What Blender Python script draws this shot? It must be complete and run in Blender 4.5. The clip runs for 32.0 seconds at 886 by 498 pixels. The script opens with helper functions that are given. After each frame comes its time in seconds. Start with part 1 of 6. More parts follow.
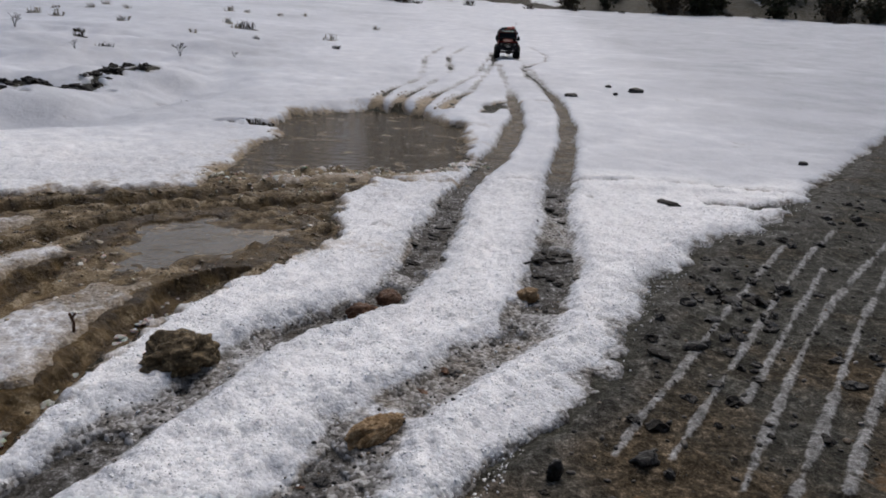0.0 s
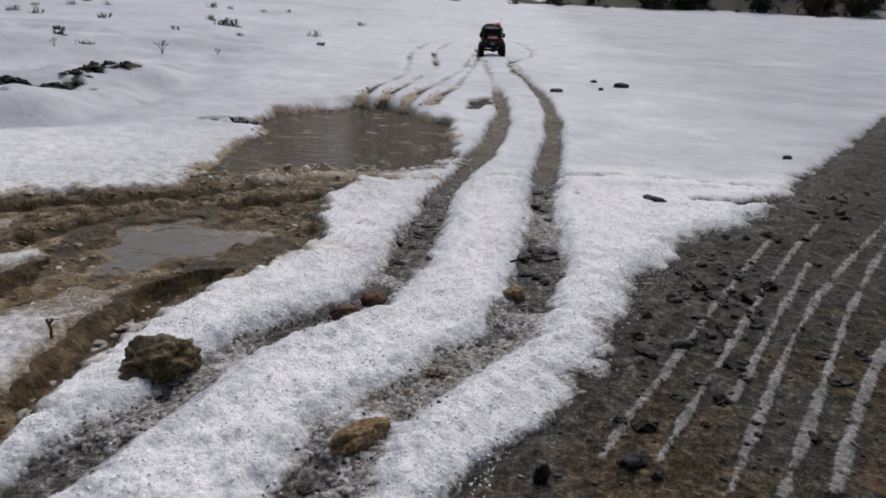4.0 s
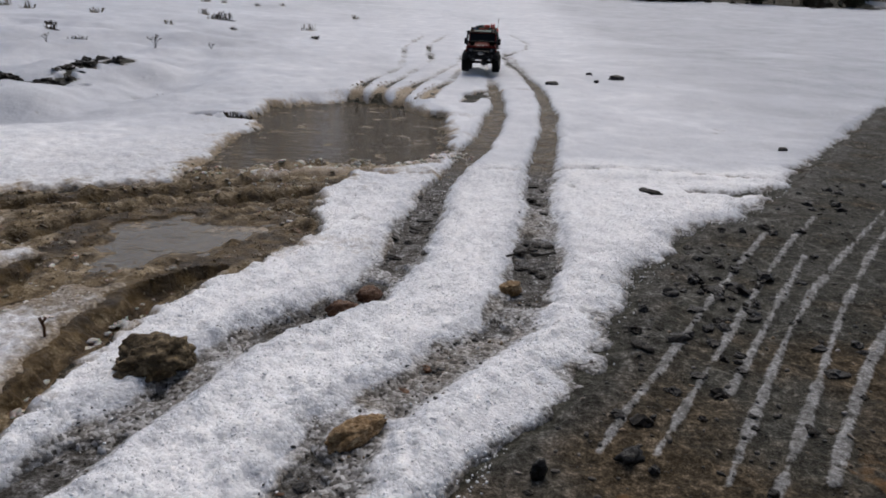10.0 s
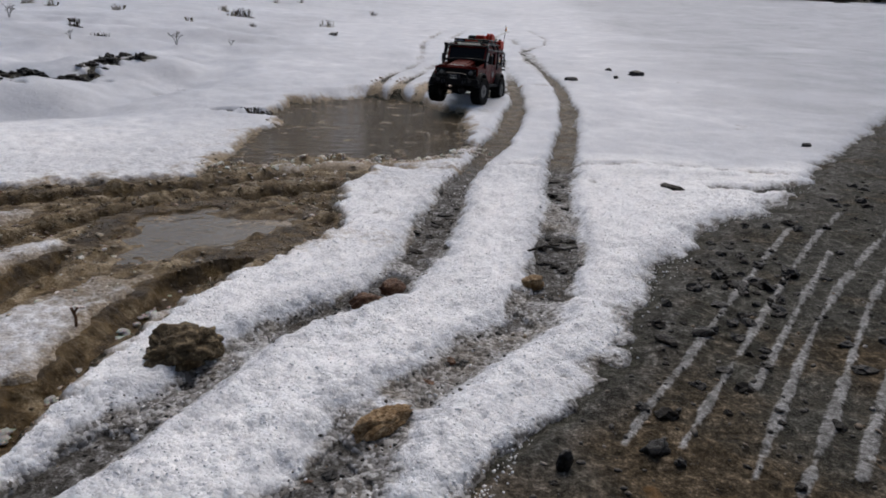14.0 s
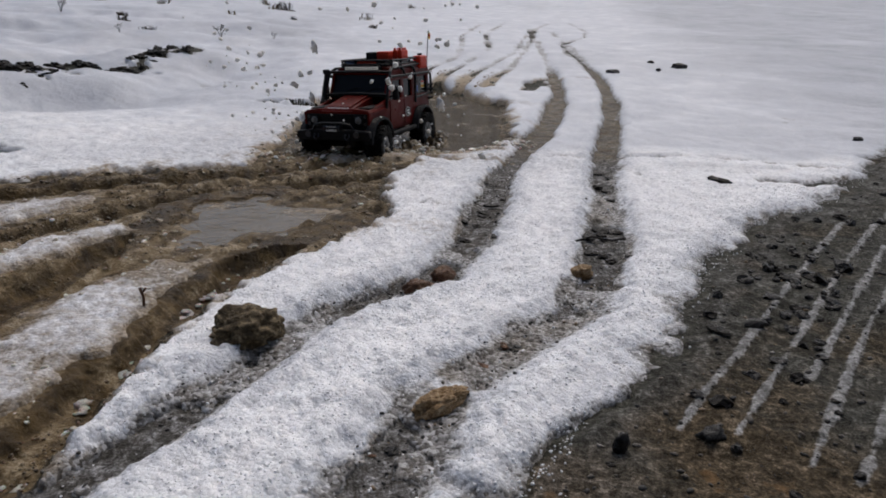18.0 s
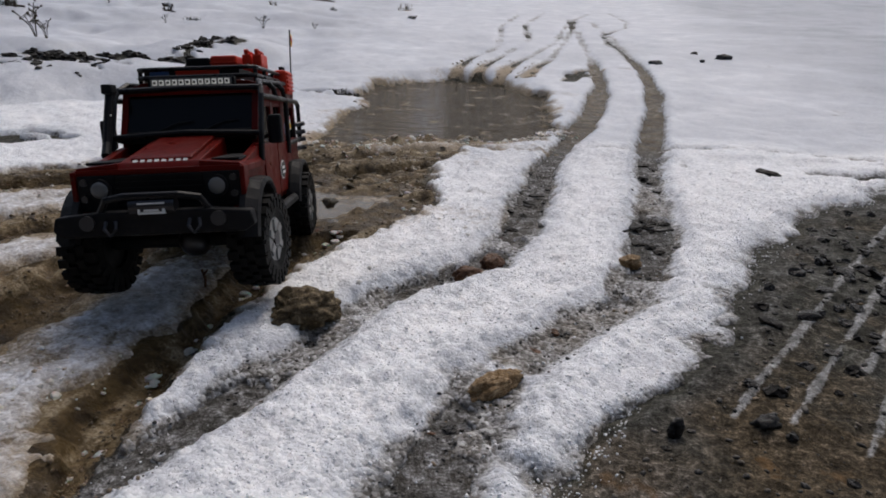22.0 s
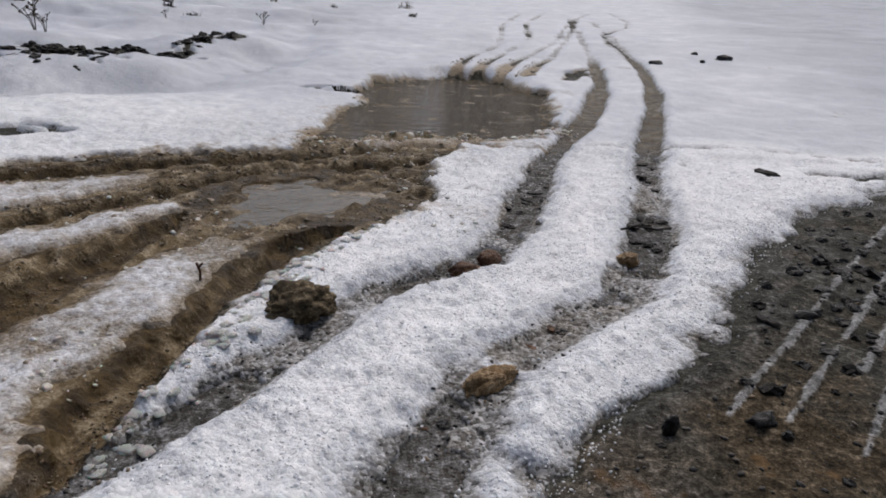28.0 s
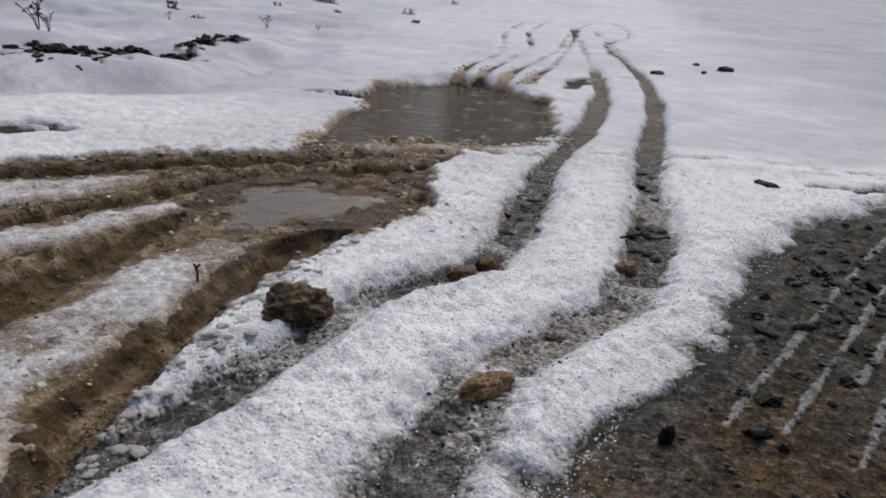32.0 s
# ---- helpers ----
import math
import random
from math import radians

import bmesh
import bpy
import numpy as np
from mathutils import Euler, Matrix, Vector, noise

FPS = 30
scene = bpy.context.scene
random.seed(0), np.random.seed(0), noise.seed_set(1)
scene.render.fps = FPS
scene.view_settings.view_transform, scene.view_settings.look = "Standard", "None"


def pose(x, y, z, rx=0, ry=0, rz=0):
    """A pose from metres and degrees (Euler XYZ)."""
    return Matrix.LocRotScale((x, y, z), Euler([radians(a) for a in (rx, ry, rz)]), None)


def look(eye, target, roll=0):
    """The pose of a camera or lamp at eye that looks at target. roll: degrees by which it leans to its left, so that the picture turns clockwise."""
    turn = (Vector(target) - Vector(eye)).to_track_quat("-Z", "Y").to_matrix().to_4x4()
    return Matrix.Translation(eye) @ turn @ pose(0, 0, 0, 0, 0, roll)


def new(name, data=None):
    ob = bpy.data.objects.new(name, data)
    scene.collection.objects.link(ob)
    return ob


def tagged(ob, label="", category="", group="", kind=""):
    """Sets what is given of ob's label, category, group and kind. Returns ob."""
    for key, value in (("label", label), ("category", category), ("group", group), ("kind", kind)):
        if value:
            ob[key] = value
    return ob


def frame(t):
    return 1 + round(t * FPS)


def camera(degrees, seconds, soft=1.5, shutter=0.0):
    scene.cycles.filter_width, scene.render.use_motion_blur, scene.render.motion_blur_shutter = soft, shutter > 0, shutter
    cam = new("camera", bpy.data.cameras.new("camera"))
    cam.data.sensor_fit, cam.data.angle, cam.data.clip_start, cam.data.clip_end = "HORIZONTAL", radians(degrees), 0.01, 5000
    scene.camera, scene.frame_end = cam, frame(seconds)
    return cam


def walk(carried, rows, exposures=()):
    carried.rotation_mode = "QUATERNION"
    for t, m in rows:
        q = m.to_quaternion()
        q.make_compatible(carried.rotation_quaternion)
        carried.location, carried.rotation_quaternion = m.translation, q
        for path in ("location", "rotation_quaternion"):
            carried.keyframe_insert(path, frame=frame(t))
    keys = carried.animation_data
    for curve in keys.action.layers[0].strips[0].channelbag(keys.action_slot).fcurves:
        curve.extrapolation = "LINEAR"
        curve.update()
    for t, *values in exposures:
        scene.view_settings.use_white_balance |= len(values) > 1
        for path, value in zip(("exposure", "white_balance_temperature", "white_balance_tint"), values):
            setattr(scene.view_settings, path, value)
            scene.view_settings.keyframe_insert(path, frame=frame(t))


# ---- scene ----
cam = camera(67.0, 32.0, 1.8)
PATH = [
    (0, (0.019, -0.008, 0.368), (0.0, 1.9, -0.232), 2.6),
    (0.5, (0.02, -0.006, 0.368), (0.011, 1.899, -0.241), 2.8),
    (1, (0.02, -0.005, 0.369), (0.011, 1.898, -0.247), 2.7),
    (1.5, (0.022, -0.004, 0.369), (0.02, 1.898, -0.25), 2.7),
    (2, (0.022, -0.003, 0.369), (0.028, 1.9, -0.248), 2.7),
    (2.5, (0.023, 0.0, 0.369), (0.041, 1.901, -0.251), 2.7),
    (3, (0.024, 0.003, 0.369), (0.046, 1.905, -0.248), 2.7),
    (3.5, (0.023, 0.003, 0.37), (0.044, 1.908, -0.24), 2.5),
    (5.5, (0.023, 0.003, 0.371), (0.034, 1.904, -0.252), 2.0),
    (6, (0.023, 0.003, 0.372), (0.036, 1.902, -0.258), 2.0),
    (6.5, (0.023, 0.005, 0.37), (0.041, 1.904, -0.258), 2.1),
    (7, (0.024, 0.006, 0.371), (0.049, 1.905, -0.257), 2.0),
    (7.5, (0.024, 0.007, 0.371), (0.051, 1.907, -0.254), 2.1),
    (8, (0.024, 0.008, 0.371), (0.054, 1.907, -0.256), 2.0),
    (8.5, (0.023, 0.007, 0.372), (0.053, 1.906, -0.256), 2.2),
    (9, (0.023, 0.008, 0.372), (0.053, 1.906, -0.259), 2.2),
    (9.5, (0.024, 0.008, 0.373), (0.055, 1.905, -0.262), 2.1),
    (10, (0.024, 0.008, 0.371), (0.053, 1.907, -0.257), 2.0),
    (10.5, (0.024, 0.008, 0.371), (0.053, 1.906, -0.26), 2.0),
    (11, (0.023, 0.007, 0.372), (0.049, 1.903, -0.266), 2.1),
    (11.5, (0.023, 0.007, 0.37), (0.047, 1.904, -0.264), 2.0),
    (12, (0.021, 0.006, 0.371), (0.038, 1.9, -0.27), 2.1),
    (12.5, (0.021, 0.006, 0.37), (0.034, 1.899, -0.275), 2.3),
    (13, (0.019, 0.006, 0.369), (0.028, 1.899, -0.276), 2.1),
    (13.5, (0.017, 0.004, 0.369), (0.016, 1.899, -0.27), 2.1),
    (14, (0.014, 0.002, 0.368), (-0.005, 1.897, -0.271), 1.8),
    (14.5, (0.01, -0.002, 0.369), (-0.031, 1.892, -0.27), 1.7),
    (16.5, (-0.003, -0.013, 0.369), (-0.093, 1.876, -0.283), 1.3),
    (17, (-0.004, -0.013, 0.367), (-0.099, 1.873, -0.293), 1.5),
    (17.5, (-0.007, -0.016, 0.366), (-0.114, 1.868, -0.297), 1.6),
    (18, (-0.011, -0.018, 0.365), (-0.129, 1.866, -0.295), 1.6),
    (18.5, (-0.014, -0.022, 0.365), (-0.146, 1.86, -0.298), 1.5),
    (19, (-0.02, -0.024, 0.367), (-0.167, 1.856, -0.299), 1.4),
    (19.5, (-0.024, -0.027, 0.368), (-0.181, 1.853, -0.298), 1.3),
    (20, (-0.027, -0.027, 0.368), (-0.197, 1.851, -0.299), 1.1),
    (20.5, (-0.031, -0.03, 0.369), (-0.208, 1.846, -0.303), 1.0),
    (21, (-0.033, -0.032, 0.367), (-0.227, 1.84, -0.31), 1.2),
    (21.5, (-0.034, -0.036, 0.366), (-0.242, 1.833, -0.316), 1.3),
    (22, (-0.035, -0.038, 0.364), (-0.249, 1.828, -0.322), 1.5),
    (22.5, (-0.034, -0.043, 0.361), (-0.265, 1.818, -0.334), 1.7),
    (23, (-0.033, -0.045, 0.359), (-0.279, 1.812, -0.34), 1.9),
    (23.5, (-0.032, -0.045, 0.357), (-0.271, 1.812, -0.345), 1.7),
    (24, (-0.033, -0.044, 0.358), (-0.265, 1.815, -0.343), 1.8),
    (24.5, (-0.034, -0.042, 0.358), (-0.263, 1.821, -0.334), 1.9),
    (25, (-0.033, -0.04, 0.359), (-0.265, 1.825, -0.326), 1.7),
    (25.5, (-0.033, -0.04, 0.359), (-0.26, 1.826, -0.326), 2.1),
    (27.5, (-0.033, -0.034, 0.357), (-0.235, 1.832, -0.333), 2.2),
    (28, (-0.032, -0.035, 0.358), (-0.242, 1.831, -0.331), 2.1),
    (28.5, (-0.033, -0.035, 0.359), (-0.244, 1.832, -0.327), 2.0),
    (29, (-0.033, -0.035, 0.357), (-0.243, 1.836, -0.319), 1.9),
    (29.5, (-0.032, -0.034, 0.359), (-0.244, 1.837, -0.315), 1.8),
    (30, (-0.032, -0.035, 0.358), (-0.241, 1.843, -0.297), 1.9),
    (30.5, (-0.033, -0.034, 0.357), (-0.225, 1.848, -0.292), 2.8),
    (31, (-0.032, -0.034, 0.357), (-0.225, 1.845, -0.302), 3.0),
    (31.5, (-0.032, -0.033, 0.356), (-0.224, 1.845, -0.304), 3.2),
    (32, (-0.031, -0.034, 0.356), (-0.24, 1.838, -0.315), 3.1),
]
walk(cam, [(t, look(eye, aim, roll)) for t, eye, aim, roll in PATH],
     exposures=[(0, 0.08), (21.5, 0.10), (23, 0.22), (24, 0.32), (25.5, 0.36), (27.5, 0.20), (30, 0.08), (32, 0.08)])

# ---- world and light: overcast winter day ----
world = bpy.data.worlds.new("overcast_sky")
scene.world = world
world.use_nodes = True
wn = world.node_tree
sky = wn.nodes.new("ShaderNodeTexSky")
sky.sky_type = "NISHITA"
sky.sun_disc = False
sky.sun_elevation = radians(55)
sky.sun_rotation = radians(10)
sky.air_density = 1.0
sky.dust_density = 4.0
sky.ozone_density = 1.0
wn.nodes["Background"].inputs["Strength"].default_value = 0.10
wn.links.new(sky.outputs[0], wn.nodes["Background"].inputs["Color"])
sun_data = bpy.data.lights.new("sun", "SUN")
sun_data.energy = 0.9
sun_data.angle = radians(40)
sun_data.color = (1.0, 0.95, 0.90)
sun = new("sun", sun_data)
sun.matrix_world = look((0.6, 3.4, 5.0), (0, 0, 0))


# ---- materials ----
def mat(name, color=(0.5, 0.5, 0.5), rough=0.6, metal=0.0):
    m = bpy.data.materials.new(name)
    m.use_nodes = True
    b = m.node_tree.nodes["Principled BSDF"]
    b.inputs["Base Color"].default_value = (*color, 1)
    b.inputs["Roughness"].default_value = rough
    b.inputs["Metallic"].default_value = metal
    return m


class Nodes:
    """Short hand for building a node tree."""

    def __init__(self, m):
        self.t = m.node_tree
        self.b = self.t.nodes["Principled BSDF"]
        self.co = self.t.nodes.new("ShaderNodeTexCoord").outputs["Object"]

    def put(self, a, b):
        self.t.links.new(a, b)

    def noise(self, scale, detail=4, rough=0.6, out="Fac", co=None):
        n = self.t.nodes.new("ShaderNodeTexNoise")
        n.inputs["Scale"].default_value = scale
        n.inputs["Detail"].default_value = detail
        n.inputs["Roughness"].default_value = rough
        self.put(co or self.co, n.inputs["Vector"])
        return n.outputs[out]

    def voronoi(self, scale, out="Distance", feature="F1"):
        n = self.t.nodes.new("ShaderNodeTexVoronoi")
        n.feature = feature
        n.inputs["Scale"].default_value = scale
        self.put(self.co, n.inputs["Vector"])
        return n.outputs[out]

    def ramp(self, fac, stops):
        n = self.t.nodes.new("ShaderNodeValToRGB")
        e = n.color_ramp.elements
        while len(e) < len(stops):
            e.new(0.5)
        for k, (p, c) in zip(e, stops):
            k.position = p
            k.color = (*c, 1) if len(c) == 3 else c
        self.put(fac, n.inputs["Fac"])
        return n.outputs["Color"]

    def mix(self, fac, a, b, how="MIX"):
        n = self.t.nodes.new("ShaderNodeMix")
        n.data_type = "RGBA"
        n.blend_type = how
        for v, i in ((fac, 0), (a, 6), (b, 7)):
            if isinstance(v, (int, float)):
                n.inputs[i].default_value = v
            elif isinstance(v, tuple):
                n.inputs[i].default_value = (*v, 1)
            else:
                self.put(v, n.inputs[i])
        return n.outputs[2]

    def math(self, how, a, b=0.0):
        n = self.t.nodes.new("ShaderNodeMath")
        n.operation = how
        for v, i in ((a, 0), (b, 1)):
            if isinstance(v, (int, float)):
                n.inputs[i].default_value = v
            else:
                self.put(v, n.inputs[i])
        return n.outputs[0]

    def attr(self, name):
        n = self.t.nodes.new("ShaderNodeAttribute")
        n.attribute_name = name
        return n.outputs["Fac"]

    def bump(self, height, dist, strength=1.0, after=None):
        n = self.t.nodes.new("ShaderNodeBump")
        n.inputs["Distance"].default_value = dist
        if isinstance(strength, (int, float)):
            n.inputs["Strength"].default_value = strength
        else:
            self.put(strength, n.inputs["Strength"])
        self.put(height, n.inputs["Height"])
        if after:
            self.put(after, n.inputs["Normal"])
        return n.outputs["Normal"]

    def set(self, **k):
        for key, v in k.items():
            i = self.b.inputs[key.replace("_", " ")]
            if isinstance(v, (int, float)):
                i.default_value = v
            elif isinstance(v, tuple):
                i.default_value = (*v, 1)
            else:
                self.put(v, i)


def grey(v):
    return (v, v, v)


def make_snow():
    m = mat("granular_snow", grey(0.85), 0.55)
    n = Nodes(m)
    dirt, ice, thin_a, still = n.attr("dirt"), n.attr("ice"), n.attr("thin"), n.attr("still")
    fine = n.noise(420, 3, 0.7)
    mid = n.noise(60, 4, 0.65)
    crumb = n.noise(190, 4, 0.75)
    grain_v = n.t.nodes.new("ShaderNodeSeparateColor")
    n.put(n.voronoi(240, "Color"), grain_v.inputs[0])
    tone = n.math("ADD", n.math("MULTIPLY", grain_v.outputs[0], 0.55), n.math("ADD", n.math("MULTIPLY", fine, 0.22), n.math("MULTIPLY", crumb, 0.23)))
    col = n.ramp(tone, [(0.20, (0.74, 0.75, 0.765)), (0.36, (0.87, 0.875, 0.885)), (0.60, (0.96, 0.96, 0.962))])
    soaked = n.math("ADD", n.math("MULTIPLY", n.noise(16, 4, 0.65), 0.6), n.math("MULTIPLY", n.noise(38, 4, 0.7), 0.4))
    glassy = n.ramp(tone, [(0.22, (0.44, 0.455, 0.475)), (0.45, (0.62, 0.63, 0.645)), (0.7, (0.84, 0.845, 0.855))])
    col = n.mix(n.ramp(soaked, [(0.46, grey(0)), (0.62, grey(0.75))]), col, glassy)
    wet = n.ramp(tone, [(0.22, (0.36, 0.375, 0.405)), (0.5, (0.50, 0.52, 0.56)), (0.8, (0.66, 0.68, 0.715))])
    # smooth snow past the ledge; its grey-blue also carries the far field's duller light
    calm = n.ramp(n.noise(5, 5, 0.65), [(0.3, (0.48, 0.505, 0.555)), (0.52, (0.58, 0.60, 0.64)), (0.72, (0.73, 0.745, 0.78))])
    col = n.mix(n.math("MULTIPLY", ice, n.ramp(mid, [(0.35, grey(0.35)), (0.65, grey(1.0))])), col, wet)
    # lens falloff painted into the far snow, with random wet patches
    calm = n.mix(n.math("MULTIPLY", n.attr("vignette"), 0.9), calm, n.ramp(n.noise(3.5, 5, 0.6), [(0.35, (0.26, 0.283, 0.32)), (0.65, (0.39, 0.413, 0.455))]))
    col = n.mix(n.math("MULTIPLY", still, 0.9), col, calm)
    mud = n.ramp(crumb, [(0.3, (0.13, 0.085, 0.040)), (0.5, (0.26, 0.19, 0.11)), (0.72, (0.50, 0.42, 0.30))])
    spots = n.ramp(n.math("ADD", dirt, n.math("MULTIPLY", n.math("SUBTRACT", mid, 0.5), 1.1)), [(0.3, grey(0)), (0.8, grey(0.92))])
    col = n.mix(spots, col, mud)
    # thin wet snow: grey glassy grains with earth showing through
    seed = n.math("ADD", n.math("MULTIPLY", tone, 0.8), n.math("MULTIPLY", mid, 0.35))
    melt = n.ramp(seed, [(0.30, (0.040, 0.035, 0.031)), (0.44, (0.12, 0.114, 0.105)), (0.56, (0.22, 0.215, 0.208)), (0.70, (0.38, 0.38, 0.38)), (0.88, (0.66, 0.66, 0.67))])
    brown = n.ramp(seed, [(0.36, (0.030, 0.021, 0.012)), (0.55, (0.105, 0.080, 0.050)), (0.75, (0.22, 0.19, 0.145)), (0.9, (0.42, 0.40, 0.365))])
    melt = n.mix(n.ramp(n.noise(11, 3, 0.6), [(0.47, grey(0.1)), (0.66, grey(0.75))]), melt, brown)
    edge = n.math("ADD", n.math("MULTIPLY", n.math("SUBTRACT", crumb, 0.5), -0.8), n.math("MULTIPLY", n.math("SUBTRACT", mid, 0.5), -0.9))
    thin = n.ramp(n.math("ADD", thin_a, edge), [(0.16, grey(0)), (0.45, grey(0.45)), (0.80, grey(1))])
    col = n.mix(thin, col, n.mix(dirt, melt, mud))
    bits = n.ramp(n.noise(170, 2, 0.5), [(0.70, grey(0)), (0.76, grey(0.22))])
    col = n.mix(n.math("MULTIPLY", bits, n.ramp(n.noise(9, 2), [(0.5, grey(0)), (0.7, grey(0.8))])), col, (0.10, 0.08, 0.06))
    rough = n.ramp(grain_v.outputs[1], [(0.0, grey(0.3)), (0.3, grey(0.6)), (1.0, grey(0.85))])
    h = n.math("ADD", n.math("MULTIPLY", crumb, 1.3), n.math("ADD", n.math("MULTIPLY", n.voronoi(240), -1.1), n.math("MULTIPLY", grain_v.outputs[2], 0.6)))
    h = n.math("MULTIPLY", h, n.math("SUBTRACT", 1.0, n.math("MULTIPLY", still, 0.8)))
    nrm = n.bump(h, 0.0034, 0.42, n.bump(n.math("ADD", mid, n.noise(20, 3, 0.6)), 0.010, 0.35))
    n.set(Base_Color=col, Roughness=rough, Normal=nrm, Subsurface_Weight=0.35, Subsurface_Scale=0.008, Specular_IOR_Level=0.3)
    n.b.inputs["Subsurface Radius"].default_value = (1.0, 1.1, 1.2)
    return m


def make_ground():
    m = mat("wet_soil_and_slush", (0.1, 0.08, 0.05), 0.4)
    n = Nodes(m)
    mud, ice = n.attr("mud"), n.attr("ice")
    big, mid, fine, dust = n.noise(6, 4, 0.6), n.noise(48, 5, 0.7), n.noise(140, 5, 0.75), n.noise(380, 3, 0.7)
    mixed = n.math("ADD", n.math("MULTIPLY", mid, 0.35), n.math("ADD", n.math("MULTIPLY", fine, 0.40), n.math("MULTIPLY", dust, 0.25)))
    gravel = n.ramp(mixed, [(0.39, (0.006, 0.0057, 0.0043)), (0.46, (0.027, 0.0262, 0.020)), (0.53, (0.060, 0.0585, 0.046)), (0.62, (0.20, 0.196, 0.165))])
    earth = n.ramp(mixed, [(0.39, (0.010, 0.0072, 0.004)), (0.47, (0.042, 0.031, 0.017)), (0.54, (0.100, 0.071, 0.037)), (0.63, (0.30, 0.215, 0.12))])
    loam = n.math("ADD", big, n.math("MULTIPLY", n.attr("earth"), 0.22))
    road = n.mix(n.ramp(loam, [(0.54, grey(0)), (0.74, grey(0.9))]), gravel, earth)
    road = n.mix(n.ramp(n.math("MULTIPLY", n.attr("earth"), n.noise(13, 4, 0.7)), [(0.56, grey(0)), (0.66, grey(0.7))]), road, (0.22, 0.125, 0.050))
    soft = n.math("ADD", n.math("MULTIPLY", n.noise(34, 3, 0.5), 0.7), n.math("MULTIPLY", fine, 0.3))
    mud_col = n.ramp(soft, [(0.33, (0.018, 0.0105, 0.0035)), (0.45, (0.044, 0.027, 0.009)), (0.55, (0.080, 0.051, 0.018)), (0.68, (0.140, 0.094, 0.038))])
    pale = n.ramp(n.math("ADD", n.math("MULTIPLY", soft, 0.6), n.math("MULTIPLY", dust, 0.4)), [(0.38, (0.070, 0.045, 0.018)), (0.5, (0.160, 0.112, 0.054)), (0.62, (0.40, 0.33, 0.225))])
    slushy = n.ramp(n.math("ADD", n.attr("slush"), n.math("ADD", n.math("MULTIPLY", n.math("SUBTRACT", mid, 0.5), 0.9), n.math("MULTIPLY", n.math("SUBTRACT", fine, 0.5), 1.5))), [(0.25, grey(0)), (0.75, grey(1))])
    col = n.mix(mud, road, n.mix(slushy, mud_col, pale))
    icy = n.ramp(mixed, [(0.39, (0.022, 0.019, 0.016)), (0.47, (0.085, 0.078, 0.070)), (0.54, (0.20, 0.195, 0.19)), (0.63, (0.60, 0.60, 0.605))])
    icef = n.math("MULTIPLY", ice, n.ramp(n.noise(24, 4, 0.7), [(0.30, grey(0.25)), (0.60, grey(1))]))
    col = n.mix(icef, col, icy)
    film = n.ramp(mixed, [(0.40, (0.11, 0.108, 0.10)), (0.5, (0.27, 0.268, 0.26)), (0.6, (0.56, 0.56, 0.56))])
    worn = n.ramp(n.math("ADD", n.attr("tread"), n.math("MULTIPLY", n.math("SUBTRACT", fine, 0.5), 1.6)), [(0.34, grey(0)), (0.82, grey(0.9))])
    col = n.mix(worn, col, film)
    rough = n.ramp(n.noise(30, 4, 0.7), [(0.3, grey(0.30)), (0.7, grey(0.68))])
    h = n.math("ADD", n.math("MULTIPLY", fine, 0.55), n.math("ADD", n.math("MULTIPLY", mid, 0.8), n.math("MULTIPLY", dust, 0.15)))
    rough = n.mix(mud, n.ramp(big, [(0.4, grey(0.55)), (0.6, grey(0.8))]), rough)
    n.set(Base_Color=col, Roughness=rough, Normal=n.bump(n.mix(mud, h, n.math("ADD", n.math("MULTIPLY", n.noise(70, 2, 0.4), 0.55), n.math("MULTIPLY", fine, 0.45))), 0.009, 0.8),
          Specular_IOR_Level=n.math("ADD", 0.05, n.math("MULTIPLY", mud, 0.10)))
    return m


def make_water(name, deep, scummy, gloss, waves):
    m = mat(name, (0.12, 0.085, 0.05), 0.04)
    n = Nodes(m)
    film = n.noise(9, 6, 0.72)
    scum = n.ramp(film, [(0.55, grey(0)), (0.63, grey(0.9))])
    stretch = n.t.nodes.new("ShaderNodeMapping")
    stretch.inputs["Scale"].default_value = (0.45, 1.0, 1.0)
    n.put(n.co, stretch.inputs["Vector"])
    wave = n.math("ADD", n.noise(30, 3, co=stretch.outputs[0]), n.math("MULTIPLY", n.noise(85, 3), 0.3))
    n.set(Base_Color=n.mix(scum, deep, scummy),
          Roughness=n.ramp(film, [(0.55, grey(0.05)), (0.65, grey(0.40))]), IOR=1.33, Specular_IOR_Level=gloss,
          Normal=n.bump(wave, waves, 0.9))
    return m


SNOW, GROUND = make_snow(), make_ground()
DEEP_WATER = make_water("deep_muddy_water", (0.048, 0.034, 0.017), (0.15, 0.105, 0.052), 0.13, 0.030)
SHALLOW_WATER = make_water("still_muddy_water", (0.105, 0.078, 0.045), (0.22, 0.160, 0.088), 1.0, 0.007)

# ---- plan of the ground: centre lines of the ruts and outlines of mud, puddles and road ----
RIGHT_RUT = [(-0.10, 0.38), (-0.066, 0.532), (-0.050, 0.581), (-0.012, 0.643), (0.024, 0.689), (0.071, 0.75), (0.119, 0.819), (0.163, 0.931), (0.192, 1.056), (0.235, 1.293), (0.27, 1.589), (0.331, 1.941), (0.435, 2.464), (0.521, 3.033), (0.578, 3.69), (0.602, 4.468), (0.618, 5.444), (0.60, 7.4)]
LEFT_RUT = [(-0.37, 0.36), (-0.312, 0.494), (-0.291, 0.559), (-0.26, 0.628), (-0.222, 0.737), (-0.183, 0.801), (-0.134, 0.854), (-0.079, 0.92), (-0.035, 1.077), (-0.004, 1.327), (0.03, 1.642), (0.123, 2.033), (0.225, 2.542), (0.315, 3.234), (0.346, 4.11), (0.363, 5.177), (0.38, 7.4)]
